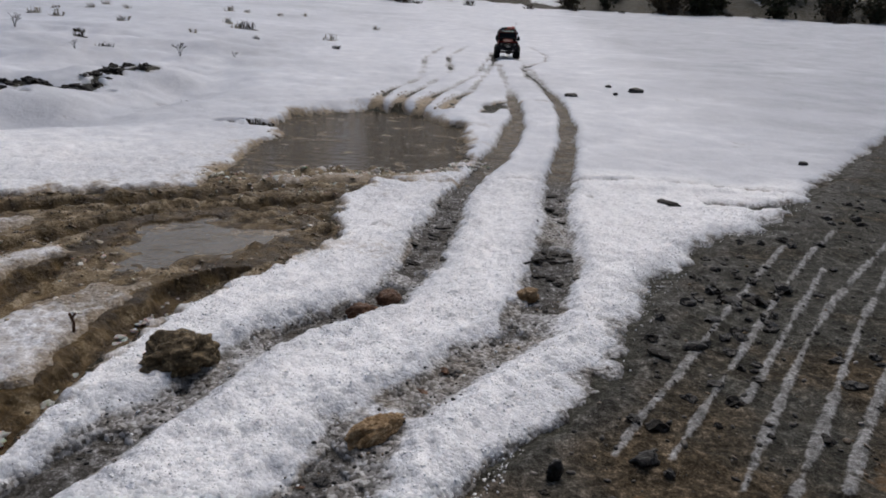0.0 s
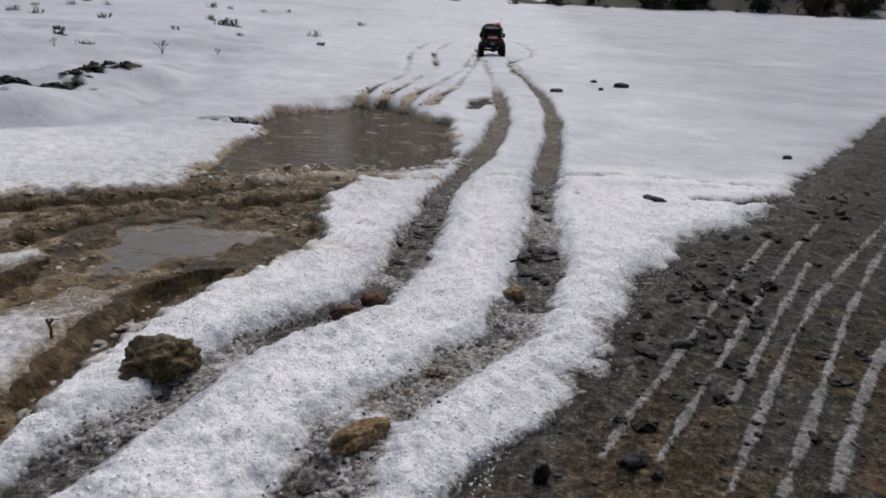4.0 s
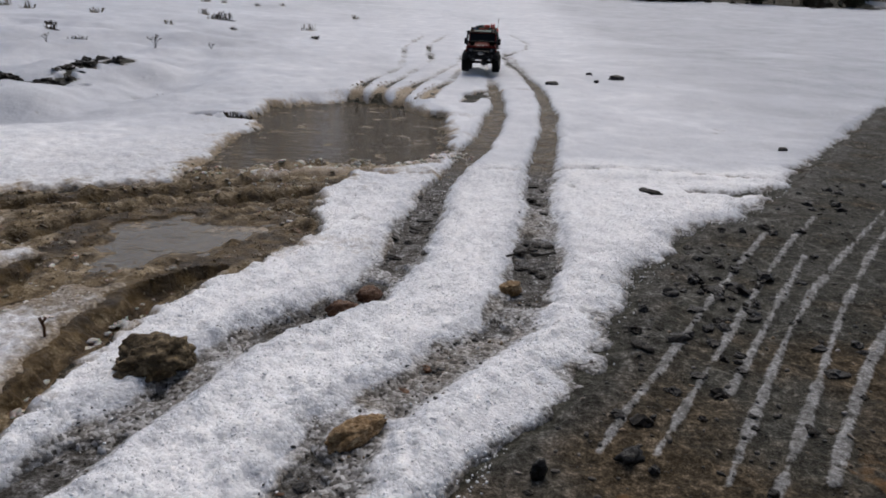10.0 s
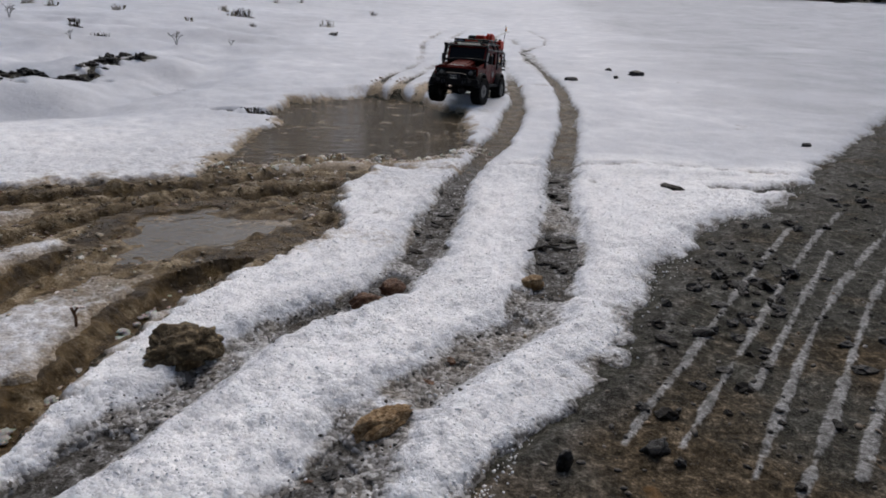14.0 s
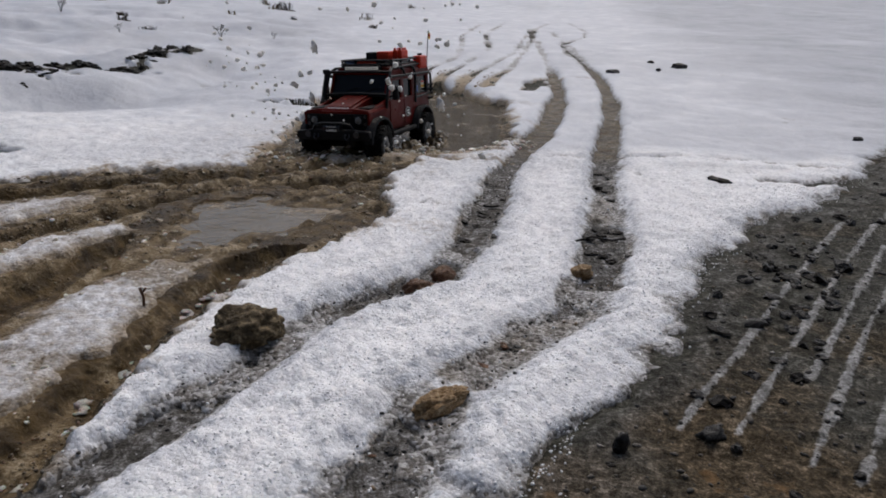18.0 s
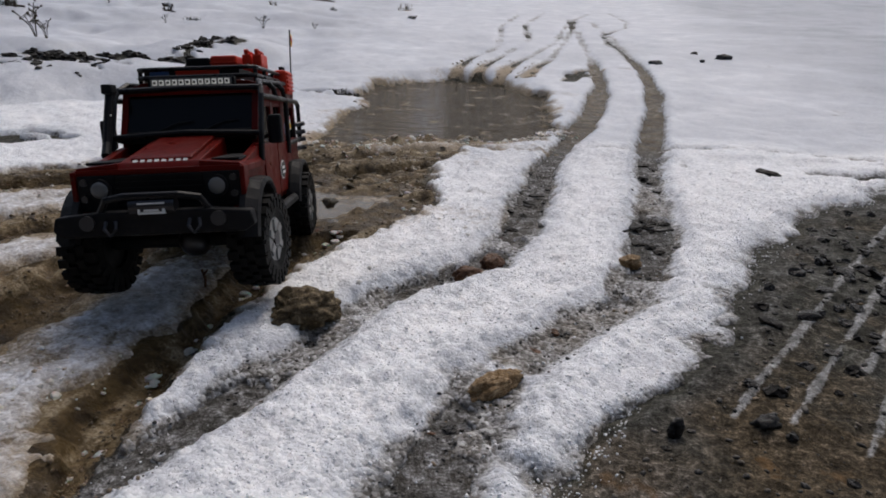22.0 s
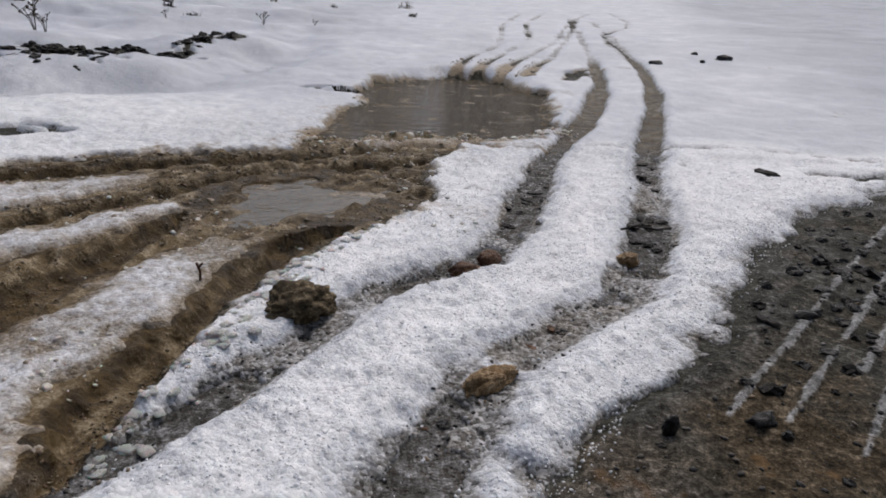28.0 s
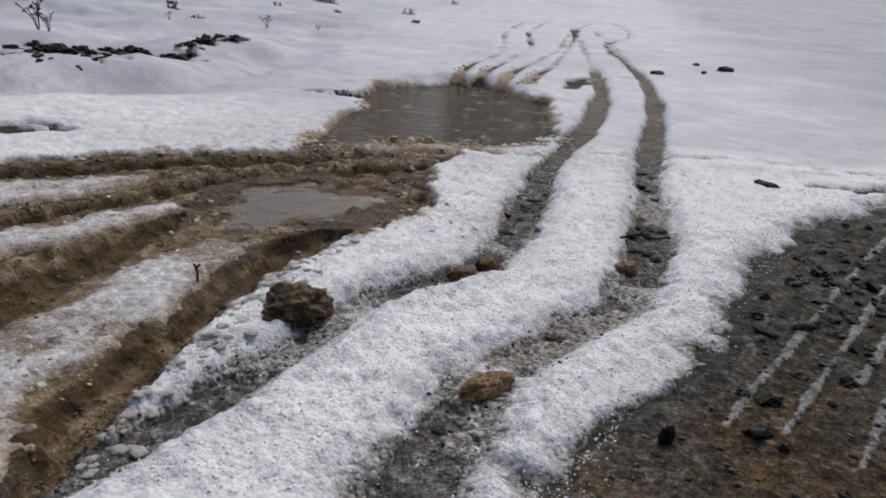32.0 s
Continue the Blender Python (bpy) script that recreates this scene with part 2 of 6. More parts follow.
MUD_RUTS = [
    [(-0.41, 0.2), (-0.412, 0.515), (-0.420, 0.676), (-0.416, 0.808), (-0.38, 0.992), (-0.311, 1.094), (-0.231, 1.222)],
    [(-0.66, 0.4), (-0.645, 0.75), (-0.635, 0.88), (-0.62, 1.0), (-0.62, 1.2), (-0.53, 1.325), (-0.403, 1.461), (-0.285, 1.562)],
    [(-1.05, 0.65), (-0.87, 0.95), (-0.78, 1.10), (-0.67, 1.24), (-0.581, 1.33)],
    [(-1.6, 0.9), (-0.952, 1.301), (-0.877, 1.361), (-0.765, 1.412), (-0.624, 1.481), (-0.48, 1.589), (-0.379, 1.744), (-0.244, 1.836)],
]
NEAR_PUDDLE = [(-0.586, 1.112), (-0.594, 1.213), (-0.565, 1.324), (-0.507, 1.353), (-0.395, 1.336), (-0.30, 1.326), (-0.255, 1.262), (-0.316, 1.173), (-0.361, 1.089), (-0.42, 1.04), (-0.479, 1.007), (-0.541, 1.042)]
FAR_PUDDLE = [(-0.633, 1.847), (-0.60, 2.03), (-0.622, 2.30), (-0.689, 2.716), (-0.709, 3.096), (-0.613, 3.413), (-0.461, 3.542), (-0.26, 3.47), (-0.10, 3.26), (0.01, 2.95), (0.022, 2.519), (-0.02, 2.25), (0.0, 2.06), (-0.06, 1.96), (-0.144, 1.945), (-0.238, 1.91), (-0.338, 1.925), (-0.425, 1.875), (-0.503, 1.81)]
MUD_AREA = [(-1.5, 1.0), (-1.02, 1.4), (-0.872, 1.474), (-0.62, 1.603), (-0.65, 1.83), (-0.63, 2.2), (-0.71, 2.72), (-0.73, 3.1), (-0.63, 3.43), (-0.46, 3.56), (-0.25, 3.50), (-0.09, 3.28), (0.03, 2.96), (0.045, 2.5), (0.025, 2.1), (-0.087, 1.827), (-0.204, 1.768), (-0.259, 1.567), (-0.202, 1.241), (-0.238, 1.131), (-0.295, 1.0), (-0.334, 0.929), (-0.364, 0.842), (-0.376, 0.752), (-0.384, 0.665), (-0.382, 0.594), (-0.384, 0.541), (-0.38, 0.2), (-0.6, -0.3), (-1.5, 0.2)]
SNOW_ISLANDS = [
    [(-0.44, 0.36), (-0.472, 0.46), (-0.460, 0.56), (-0.452, 0.66), (-0.455, 0.75), (-0.445, 0.83), (-0.432, 0.90), (-0.450, 0.95), (-0.515, 0.94), (-0.558, 0.89), (-0.576, 0.82), (-0.568, 0.70), (-0.588, 0.60), (-0.612, 0.50), (-0.56, 0.30)],
    [(-0.82, 0.70), (-0.71, 0.90), (-0.655, 1.02), (-0.64, 1.07), (-0.68, 1.09), (-0.75, 1.0), (-0.84, 0.84), (-0.95, 0.65)],
    [(-0.44, 1.75), (-0.30, 1.835), (-0.15, 1.86), (0.02, 1.925), (0.06, 1.88), (-0.13, 1.80), (-0.28, 1.77), (-0.42, 1.70)],
    [(-1.2, 0.85), (-0.97, 0.98), (-0.87, 1.10), (-0.80, 1.25), (-0.84, 1.29), (-0.95, 1.20), (-1.1, 1.10), (-1.3, 1.0)],
]
SLUSH_RIDGE = [(-0.62, 1.72), (-0.45, 1.77), (-0.30, 1.86), (-0.15, 1.88), (0.02, 1.95), (0.10, 2.1)]
ROAD_AREA = [(-0.5, -0.6), (0.005, 0.34), (0.035, 0.40), (0.075, 0.467), (0.115, 0.552), (0.173, 0.656), (0.228, 0.735), (0.286, 0.85), (0.394, 1.036), (0.492, 1.23), (0.605, 1.353), (0.724, 1.404), (0.869, 1.616), (1.128, 1.995), (1.683, 2.715), (2.426, 3.646), (3.896, 5.471), (6, 8), (14, 8), (14, -4), (-0.5, -4)]
TREAD_LINES = [
    [(0.187, 0.551), (0.233, 0.623), (0.299, 0.72), (0.409, 0.887), (0.537, 1.076), (0.699, 1.31)],
    [(0.239, 0.545), (0.309, 0.651), (0.42, 0.815), (0.568, 1.038), (0.762, 1.309), (0.885, 1.463)],
    [(0.359, 0.666), (0.428, 0.766), (0.581, 0.989), (0.707, 1.17)],
    [(0.292, 0.506), (0.391, 0.655), (0.49, 0.804), (0.628, 0.993), (0.809, 1.211), (1.093, 1.54)],
    [(0.322, 0.484), (0.401, 0.589), (0.496, 0.725), (0.623, 0.905), (0.835, 1.182), (1.18, 1.605)],
    [(0.389, 0.511), (0.481, 0.637), (0.566, 0.745), (0.766, 0.982)],
]
LEDGE = [(-0.338, 1.838), (-0.145, 1.78), (0.037, 1.777), (0.226, 1.843), (0.475, 1.902), (0.721, 1.905), (0.917, 1.867), (1.05, 1.81)]
SIDE_RUT = [(0.672, 1.676), (0.768, 1.661), (0.96, 1.74)]
FAR_TRACKS = [
    [(-0.413, 3.339), (-0.367, 4.225), (-0.24, 4.957), (-0.296, 6.459), (-0.166, 8.177)],
    [(-0.294, 3.429), (-0.167, 4.611), (-0.03, 5.343), (-0.083, 6.774), (0.131, 8.669)],
    [(-0.176, 3.328), (-0.05, 4.246), (0.167, 5.249), (0.382, 7.556)],
    [(-0.039, 3.369), (0.104, 4.248), (0.266, 5.598), (0.443, 7.59), (0.756, 9.323)],
    [(0.567, 4.1), (0.564, 4.905), (0.555, 5.881), (0.853, 6.71), (0.976, 7.624), (0.912, 8.727)],
    [(0.166, 3.342), (0.255, 3.678), (0.398, 3.791), (0.561, 3.782)],
]
EARTH_BANK = [(-2.60, 2.35), (-2.22, 2.63), (-2.17, 2.77), (-2.12, 2.85), (-1.98, 2.85), (-1.89, 2.92), (-1.935, 3.18), (-1.86, 3.37), (-1.974, 3.86), (-1.862, 4.08)]
BARE_SPOTS = [[(-0.87, 2.717), (-0.697, 2.694)], [(-1.454, 1.598), (-1.288, 1.617)], [(-1.42, 3.48), (-1.36, 3.5)], [(-1.66, 2.38), (-1.62, 2.385)], [(-2.597, 3.11), (-2.545, 3.28), (-2.378, 3.31), (-2.317, 3.51)], [(-1.42, 1.585), (-1.30, 1.625)], [(0.18, 3.52), (0.24, 3.56)]]


def smooth(a, b, x):
    u = np.clip((x - a) / (b - a), 0, 1)
    return u * u * (3 - 2 * u)


def lattice(ix, iy, seed):
    h = (ix.astype(np.int64) * 374761393 + iy.astype(np.int64) * 668265263 + seed * 974711) & 0x7FFFFFFF
    h = ((h ^ (h >> 13)) * 1274126177) & 0x7FFFFFFF
    return ((h ^ (h >> 16)) & 0xFFFF) / 65535.0


def value_noise(x, y, size, seed=0):
    """Smooth noise in -1..1 with features of that size in metres."""
    u, v = x / size + 101.3 * seed, y / size - 57.7 * seed
    i, j = np.floor(u), np.floor(v)
    f, g = u - i, v - j
    f, g = f * f * (3 - 2 * f), g * g * (3 - 2 * g)
    a, b = lattice(i, j, seed), lattice(i + 1, j, seed)
    c, d = lattice(i, j + 1, seed), lattice(i + 1, j + 1, seed)
    return 2 * (a + (b - a) * f + (c - a) * g + (a - b - c + d) * f * g) - 1


def fractal(x, y, size, octaves=3, seed=0, gain=0.5):
    out, amp = 0, 1.0
    for k in range(octaves):
        out = out + amp * value_noise(x, y, size / 2 ** k, seed + k)
        amp *= gain
    return out


def from_line(x, y, line):
    """Distance to a polyline."""
    best = np.full(x.shape, 1e9)
    for (ax, ay), (bx, by) in zip(line, line[1:]):
        dx, dy = bx - ax, by - ay
        u = np.clip(((x - ax) * dx + (y - ay) * dy) / (dx * dx + dy * dy), 0, 1)
        best = np.minimum(best, (x - ax - u * dx) ** 2 + (y - ay - u * dy) ** 2)
    return np.sqrt(best)


def inside(x, y, area):
    """Distance to a closed outline, positive within it."""
    ring = area + area[:1]
    d = from_line(x, y, ring)
    odd = np.zeros(x.shape, bool)
    for (ax, ay), (bx, by) in zip(ring, ring[1:]):
        if ay != by:
            odd ^= ((ay > y) != (by > y)) & (x < (bx - ax) * (y - ay) / (by - ay) + ax)
    return np.where(odd, d, -d)


def slope(x, y):
    """The field rises gently away from the road, and a little to the left."""
    rise = 0.05 * 0.4 * np.logaddexp(0, (np.minimum(y, 27) - 2.7) / 0.4)
    bank = 0.9 * smooth(25.0, 30.0, y + 0.05 * x)
    rise = rise + 0.026 * (np.clip(y, 9.5, 27) - 9.5)
    return rise + bank + 0.10 * smooth(-1.4, -4.0, x) * smooth(1.5, 4.0, y)


def relief(x, y):
    """Heights of soil and of snow, and the mixing of their materials, for places x, y."""
    r = np.hypot(x, y)
    wob = fractal(x, y, 0.06, 3, 3)
    wob_big = fractal(x, y, 0.35, 2, 9)
    base = slope(x, y) + 0.006 * fractal(x, y, 0.9, 3, 21) * smooth(0.8, 3, r)
    mud = inside(x, y, MUD_AREA) + 0.018 * wob + 0.012 * fractal(x, y, 0.022, 2, 4) + (0.045 * wob_big - 0.012) * smooth(1.5, 1.9, y)
    road = inside(x, y, ROAD_AREA) + 0.022 * wob + 0.02 * fractal(x, y, 0.2, 2, 31)
    far_raw = inside(x, y, FAR_PUDDLE)
    far_p = far_raw + 0.02 * wob + 0.045 * wob_big - 0.005
    level = smooth(-0.09, 0.01, far_raw)
    base = base * (1 - level)
    near_p = inside(x, y, NEAR_PUDDLE) + 0.022 * wob + 0.03 * fractal(x, y, 0.12, 2, 19)
    island = np.max([inside(x, y, a) for a in SNOW_ISLANDS], axis=0) + 0.024 + 0.014 * wob + 0.008 * fractal(x, y, 0.02, 2, 6)
    d_right, d_left = from_line(x, y, RIGHT_RUT), from_line(x, y, LEFT_RUT)
    d_ruts = np.min([from_line(x, y, a) for a in MUD_RUTS], axis=0)
    d_far = np.min([from_line(x, y, a) for a in FAR_TRACKS], axis=0)
    d_tread = np.min([from_line(x, y, a) for a in TREAD_LINES], axis=0)
    d_ridge = from_line(x, y, SLUSH_RIDGE)
    d_ledge = from_line(x, y, LEDGE)
    d_side = from_line(x, y, SIDE_RUT)
    d_bank = from_line(x, y, EARTH_BANK)
    d_bare = np.min([from_line(x, y, a) for a in BARE_SPOTS], axis=0)
    base = base + 0.05 * smooth(0.40, 0.0, d_bank + 0.1 * wob_big) - 0.03 * smooth(0.25, 0.0, np.abs(d_bank - 0.45))
    isl = smooth(-0.012, 0.012, island)
    furrow = smooth(-0.9, -1.8, x) * smooth(1.6, 2.4, y) * smooth(9, 6, y)
    base = base + furrow * (0.034 * np.sin((y - 0.55 * x) * 5.2 + 0.8 * wob_big) + 0.024 * fractal(x, y, 0.5, 3, 131))
    isl_soft = smooth(-0.03, 0.045, island)
    in_mud = smooth(-0.012, 0.02, mud) * (1 - isl)
    on_road = smooth(-0.02, 0.03, road)
    # soil
    soil = base - 0.014 + 0.002 * fractal(x, y, 0.05, 3, 41)
    soil += on_road * (0.006 + 0.0035 * np.abs(fractal(x, y, 0.03, 3, 45)))
    lumps = 0.5 + 0.42 * (fractal(x, y, 0.030, 2, 51, 0.45) * smooth(3.4, 1.0, r) + fractal(x, y, 0.07, 2, 52) * smooth(0.8, 2.6, r))
    rut = smooth(0.055, 0.012, d_ruts + 0.012 * wob)
    ribs = np.sin(d_ruts * 150 + 2.2 * wob_big + 1.2 * wob)
    soil += in_mud * (-0.007 + (0.0155 - 0.008 * rut) * lumps + 0.0055 * ribs * (1 - 0.6 * rut))
    soil -= in_mud * 0.019 * rut
    soil += in_mud * 0.008 * smooth(0.028, 0.0, np.abs(d_ruts - 0.065) + 0.01 * wob) * (0.4 + lumps)
    soil += 0.009 * smooth(0.07, 0.0, d_ridge + 0.01 * wob) * (0.35 + lumps)
    pond = smooth(-0.05, 0.015, far_p)
    soil = soil * (1 - pond) + pond * (-0.025 - 0.040 * smooth(0.02, 0.22, far_p) + 0.009 * lumps)
    shallow = smooth(-0.02, 0.04, near_p)
    soil = soil * (1 - shallow) + shallow * (-0.019 - 0.010 * smooth(0.0, 0.08, near_p) + 0.010 * lumps)
    soil = np.where((near_p < 0.0) & (near_p > -0.07), np.maximum(soil, -0.013 + 0.004 * lumps), soil)
    soil -= (1 - in_mud) * 0.004 * smooth(0.05, 0.015, np.minimum(d_right, d_left))
    soil += 0.02 * smooth(0.2, 0.0, d_bank) * fractal(x, y, 0.14, 3, 47)
    slush = np.clip(0.20 + 0.24 * smooth(1.1, 0.6, y) + 0.34 * ribs + 0.40 * (lumps - 0.5) + 0.3 * smooth(0.03, 0.0, np.abs(d_ruts - 0.065)) - 0.75 * rut + 0.15 * smooth(0.05, -0.03, mud) * smooth(1.8, 1.5, y) + 0.9 * smooth(0.07, 0.01, d_ridge) + 0.60 * smooth(0.10, 0.0, island * -1) * smooth(0.06, -0.05, island) + 0.5 * smooth(0.06, -0.01, mud) * smooth(1.5, 1.2, y), 0, 1) * smooth(-0.012, 0.02, mud)
    # snow
    deep = 0.015 + 0.004 * fractal(x, y, 0.25, 3, 61) + 0.003 * wob
    width = 0.034 + 0.008 * wob + 0.010 * wob_big + 0.004 * fractal(x, y, 0.018, 2, 5)
    for d in (d_right, d_left):
        wide = width * (1.0 + 0.18 * smooth(1.1, 0.6, y) * (d is d_right) - 0.12 * smooth(1.1, 0.8, y) * (d is d_left))
        worn = np.clip((wide * 1.42 - d) / (wide * 0.85), 0, 1)
        bridge = smooth(0.3, 0.8, value_noise(x, y, 0.09, 71)) * smooth(1.6, 0.9, y)
        deep -= worn * (0.0160 + 0.006 * smooth(1.4, 2.2, y) * smooth(4.2, 3.6, y) - 0.006 * smooth(3.8, 4.8, y) - 0.001 * smooth(0.88, 0.74, y) * (d is d_left) + 0.002 * fractal(x, y, 0.1, 2, 73)) * (1 - 0.25 * bridge)
        deep += 0.003 * smooth(0.025, 0.0, np.abs(d - wide * 1.8)) * smooth(3.5, 2.5, y)
    deep -= smooth(0.048, 0.012, d_far + 0.012 * wob_big) * (0.0115 + 0.004 * smooth(4.4, 3.6, y) + 0.004 * wob_big + 0.003 * wob) * smooth(10.5, 8.0, y)
    deep -= 0.030 * np.clip((mud + 0.022) / 0.042, 0, 1) * (1 - isl_soft)
    deep -= 0.006 * isl_soft * smooth(0.0, 0.02, mud)
    deep -= 0.026 * np.clip((road + 0.060 + 0.012 * fractal(x, y, 0.03, 2, 78)) / 0.075, 0, 1) ** 1.2
    tread = on_road * smooth(0.0085, 0.0015, d_tread + 0.0025 * wob) * smooth(-1.9, 0.0, fractal(x, y, 0.05, 3, 81, 0.7))
    soil += 0.0025 * tread
    deep -= 0.014 * smooth(0.04, 0.01, d_side + 0.01 * wob)
    deep -= 0.045 * smooth(0.0, 0.3, 1.15 * fractal(x, y, 0.10, 4, 91, 0.7) + 0.12 + 0.75 * smooth(3.2, 3.35, y) * smooth(4.4, 4.2, y) - d_bank / 0.075)
    deep -= 0.035 * smooth(0.06, 0.02, d_bare + 0.05 * wob)
    deep -= 0.05 * smooth(24.5, 26.0, y + 0.05 * x + 1.5 * fractal(x, y, 3.0, 2, 95)) * smooth(-0.5, 0.3, fractal(x, y, 1.4, 4, 96) - 0.25 + 0.55 * smooth(4, 12, x))
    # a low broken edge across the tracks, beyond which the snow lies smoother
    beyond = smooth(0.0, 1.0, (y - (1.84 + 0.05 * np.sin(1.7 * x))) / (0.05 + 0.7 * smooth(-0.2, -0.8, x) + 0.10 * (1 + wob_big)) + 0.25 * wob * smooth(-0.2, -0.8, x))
    deep -= 0.012 * smooth(0.020, 0.0, d_ledge + 0.012 * wob) * (1 - in_mud)
    deep += 0.004 * smooth(0.05, 0.0, np.abs(y - 1.77 - 0.05 * np.sin(1.7 * x))) * (1 - in_mud)
    grainy = (1 - 0.75 * beyond) * smooth(6, 2, r)
    patch = 0.0035 * fractal(x, y, 0.055, 3, 77) * smooth(2.0, 1.7, y) * (1 - on_road)
    thin = smooth(0.0110, 0.0010, deep + patch + 0.002 * fractal(x, y, 0.012, 2, 75)) * (1 - 0.25 * smooth(3.4, 4.6, y) * smooth(20, 15, y))
    top = base - 0.014 + deep + 0.004 * wob_big * smooth(0, 0.02, deep)
    top += grainy * 0.0024 * fractal(x, y, 0.020, 3, 101, 0.7)
    top = np.where(deep < 0.0, np.minimum(top, soil - 0.006 + 3.0 * np.maximum(deep, -0.002)), top)
    swell = 0.014 * fractal(x, y, 0.8, 3, 111) * smooth(1.5, 4, r) * (1 - on_road) * (1 - in_mud)
    top += swell
    soil += swell
    gap = top - soil + patch + 0.0025 * fractal(x, y, 0.012, 2, 75)
    thin = np.maximum(thin, smooth(0.0085, 0.0005, gap) * smooth(6, 4, r))
    ice = 1.0 * smooth(-0.06, 0.0, island) + smooth(0.05, -0.01, np.minimum(d_right, d_left) - width) + 0.7 * smooth(0.09, 0.0, -road) + 0.2 * (1 - beyond) + 0.7 * smooth(0.55, 0.0, -mud) * smooth(1.4, 1.7, y)
    dirt = smooth(0.05, -0.01, -mud) * 0.7 + 0.5 * smooth(0.02, 0.0, d_ledge) + 0.85 * smooth(0.06, 0.01, d_far) * smooth(4.4, 3.5, y) - 0.25 * smooth(0.005, 0.05, island) + smooth(0.40, 0.0, -mud) * smooth(1.35, 1.6, y) * np.clip(0.22 + 0.3 * fractal(x, y, 0.10, 3, 151), 0, 1) + 0.35 * smooth(0.12, 0.03, from_line(x, y, [(-0.22, 1.12), (-0.12, 1.16)]) + 0.05 * wob)
    icy_soil = smooth(0.06, 0.02, np.minimum(d_right, d_left)) * (1 - in_mud) * smooth(4, 2, y) * (1 - 0.85 * smooth(1.78, 1.95, y)) + 0.35 * smooth(0.10, 0.0, road) * on_road + 0.12 * on_road
    mud_mix = np.clip(smooth(-0.012, 0.02, mud) + 0.75 * smooth(0.06, 0.03, np.minimum(d_right, d_left)) * smooth(1.78, 1.95, y) * smooth(5, 4, y) + 0.25 * smooth(0.06, 0.02, np.minimum(d_right, d_left)) * smooth(0.1, 0.6, fractal(x, y, 0.12, 2, 121)), 0, 1)
    earth = on_road * smooth(0.72, 0.40, y - 0.35 * x)
    # darkening towards both sides stands in for lens falloff, broken by random patches
    vignette = beyond * np.clip(1.0 * smooth(0.3, 1.7, x - 0.10 * y) + 0.35 * smooth(-0.9, -2.0, x) + 0.35 * fractal(x, y, 0.9, 3, 141), 0, 1)
    return soil, top, mud_mix, np.clip(icy_soil, 0, 1), tread, np.clip(dirt, 0, 1), np.clip(ice, 0, 1), slush, thin, beyond, earth, vignette


def sheet(name, growth, step, which, material, r0, r1):
    """A round sheet whose mesh grows coarser away from the middle, and finer over the field ahead."""
    rings = int(math.log(r1 / r0) / growth)
    r = np.concatenate([[0.02], r0 * np.exp(np.linspace(0, math.log(r1 / r0), rings)), r1 * np.array([1.5, 3, 8, 20])]) if which == "soil" else r0 * np.exp(np.linspace(0, math.log(r1 / r0), rings))
    a = np.radians(np.concatenate([np.arange(-48, 54, step), np.arange(54, 312, 4.0)]))
    R, A = np.meshgrid(r, a, indexing="ij")
    x, y = -R * np.sin(A), R * np.cos(A)
    soil, top, mud, icy, tread, dirt, ice, slush, thin, still, earth, vignette = relief(x, y)
    z = soil if which == "soil" else top
    nr, na = x.shape
    idx = np.arange(nr * na).reshape(nr, na)
    b = np.roll(idx, -1, axis=1)
    faces = np.stack([idx[:-1], idx[1:], b[1:], b[:-1]], axis=-1).reshape(-1, 4)
    if which == "snow":
        keep = (top - soil).ravel()
        faces = faces[np.max(keep[faces], axis=1) > -0.002]
        used = np.unique(faces)
        back = np.zeros(nr * na, np.int64)
        back[used] = np.arange(len(used))
        faces = back[faces]
    else:
        used = np.arange(nr * na)
    co = np.stack([x, y, z], axis=-1).reshape(-1, 3)[used]
    me = bpy.data.meshes.new(name)
    me.vertices.add(len(co))
    me.vertices.foreach_set("co", co.ravel())
    me.loops.add(faces.size)
    me.loops.foreach_set("vertex_index", faces.ravel().astype(np.int32))
    me.polygons.add(len(faces))
    me.polygons.foreach_set("loop_start", np.arange(0, faces.size, 4, dtype=np.int32))
    me.update(calc_edges=True)
    me.shade_smooth()
    fields = {"mud": mud, "ice": icy, "slush": slush, "tread": tread, "earth": earth} if which == "soil" else {"dirt": dirt, "ice": ice, "thin": thin, "still": still, "vignette": vignette}
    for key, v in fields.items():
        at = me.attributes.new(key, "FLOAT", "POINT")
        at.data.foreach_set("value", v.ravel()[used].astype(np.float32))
    me.materials.append(material)
    return new(name, me)


ground = tagged(sheet("ground", 0.0066, 0.25, "soil", GROUND, 0.12, 60.0), "wet brown soil, gravel and muddy slush under thawing snow", "ground", kind="structure")
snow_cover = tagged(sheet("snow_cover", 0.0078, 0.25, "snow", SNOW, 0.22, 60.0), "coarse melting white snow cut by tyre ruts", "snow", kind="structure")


def part(name, bm, material, parent=None, label="", smooth_shade=False):
    me = bpy.data.meshes.new(name)
    bm.to_mesh(me)
    bm.free()
    if smooth_shade:
        me.shade_smooth()
    me.materials.append(material)
    ob = new(name, me)
    if parent:
        ob.parent = parent
    if label:
        ob["label"] = label
    return ob


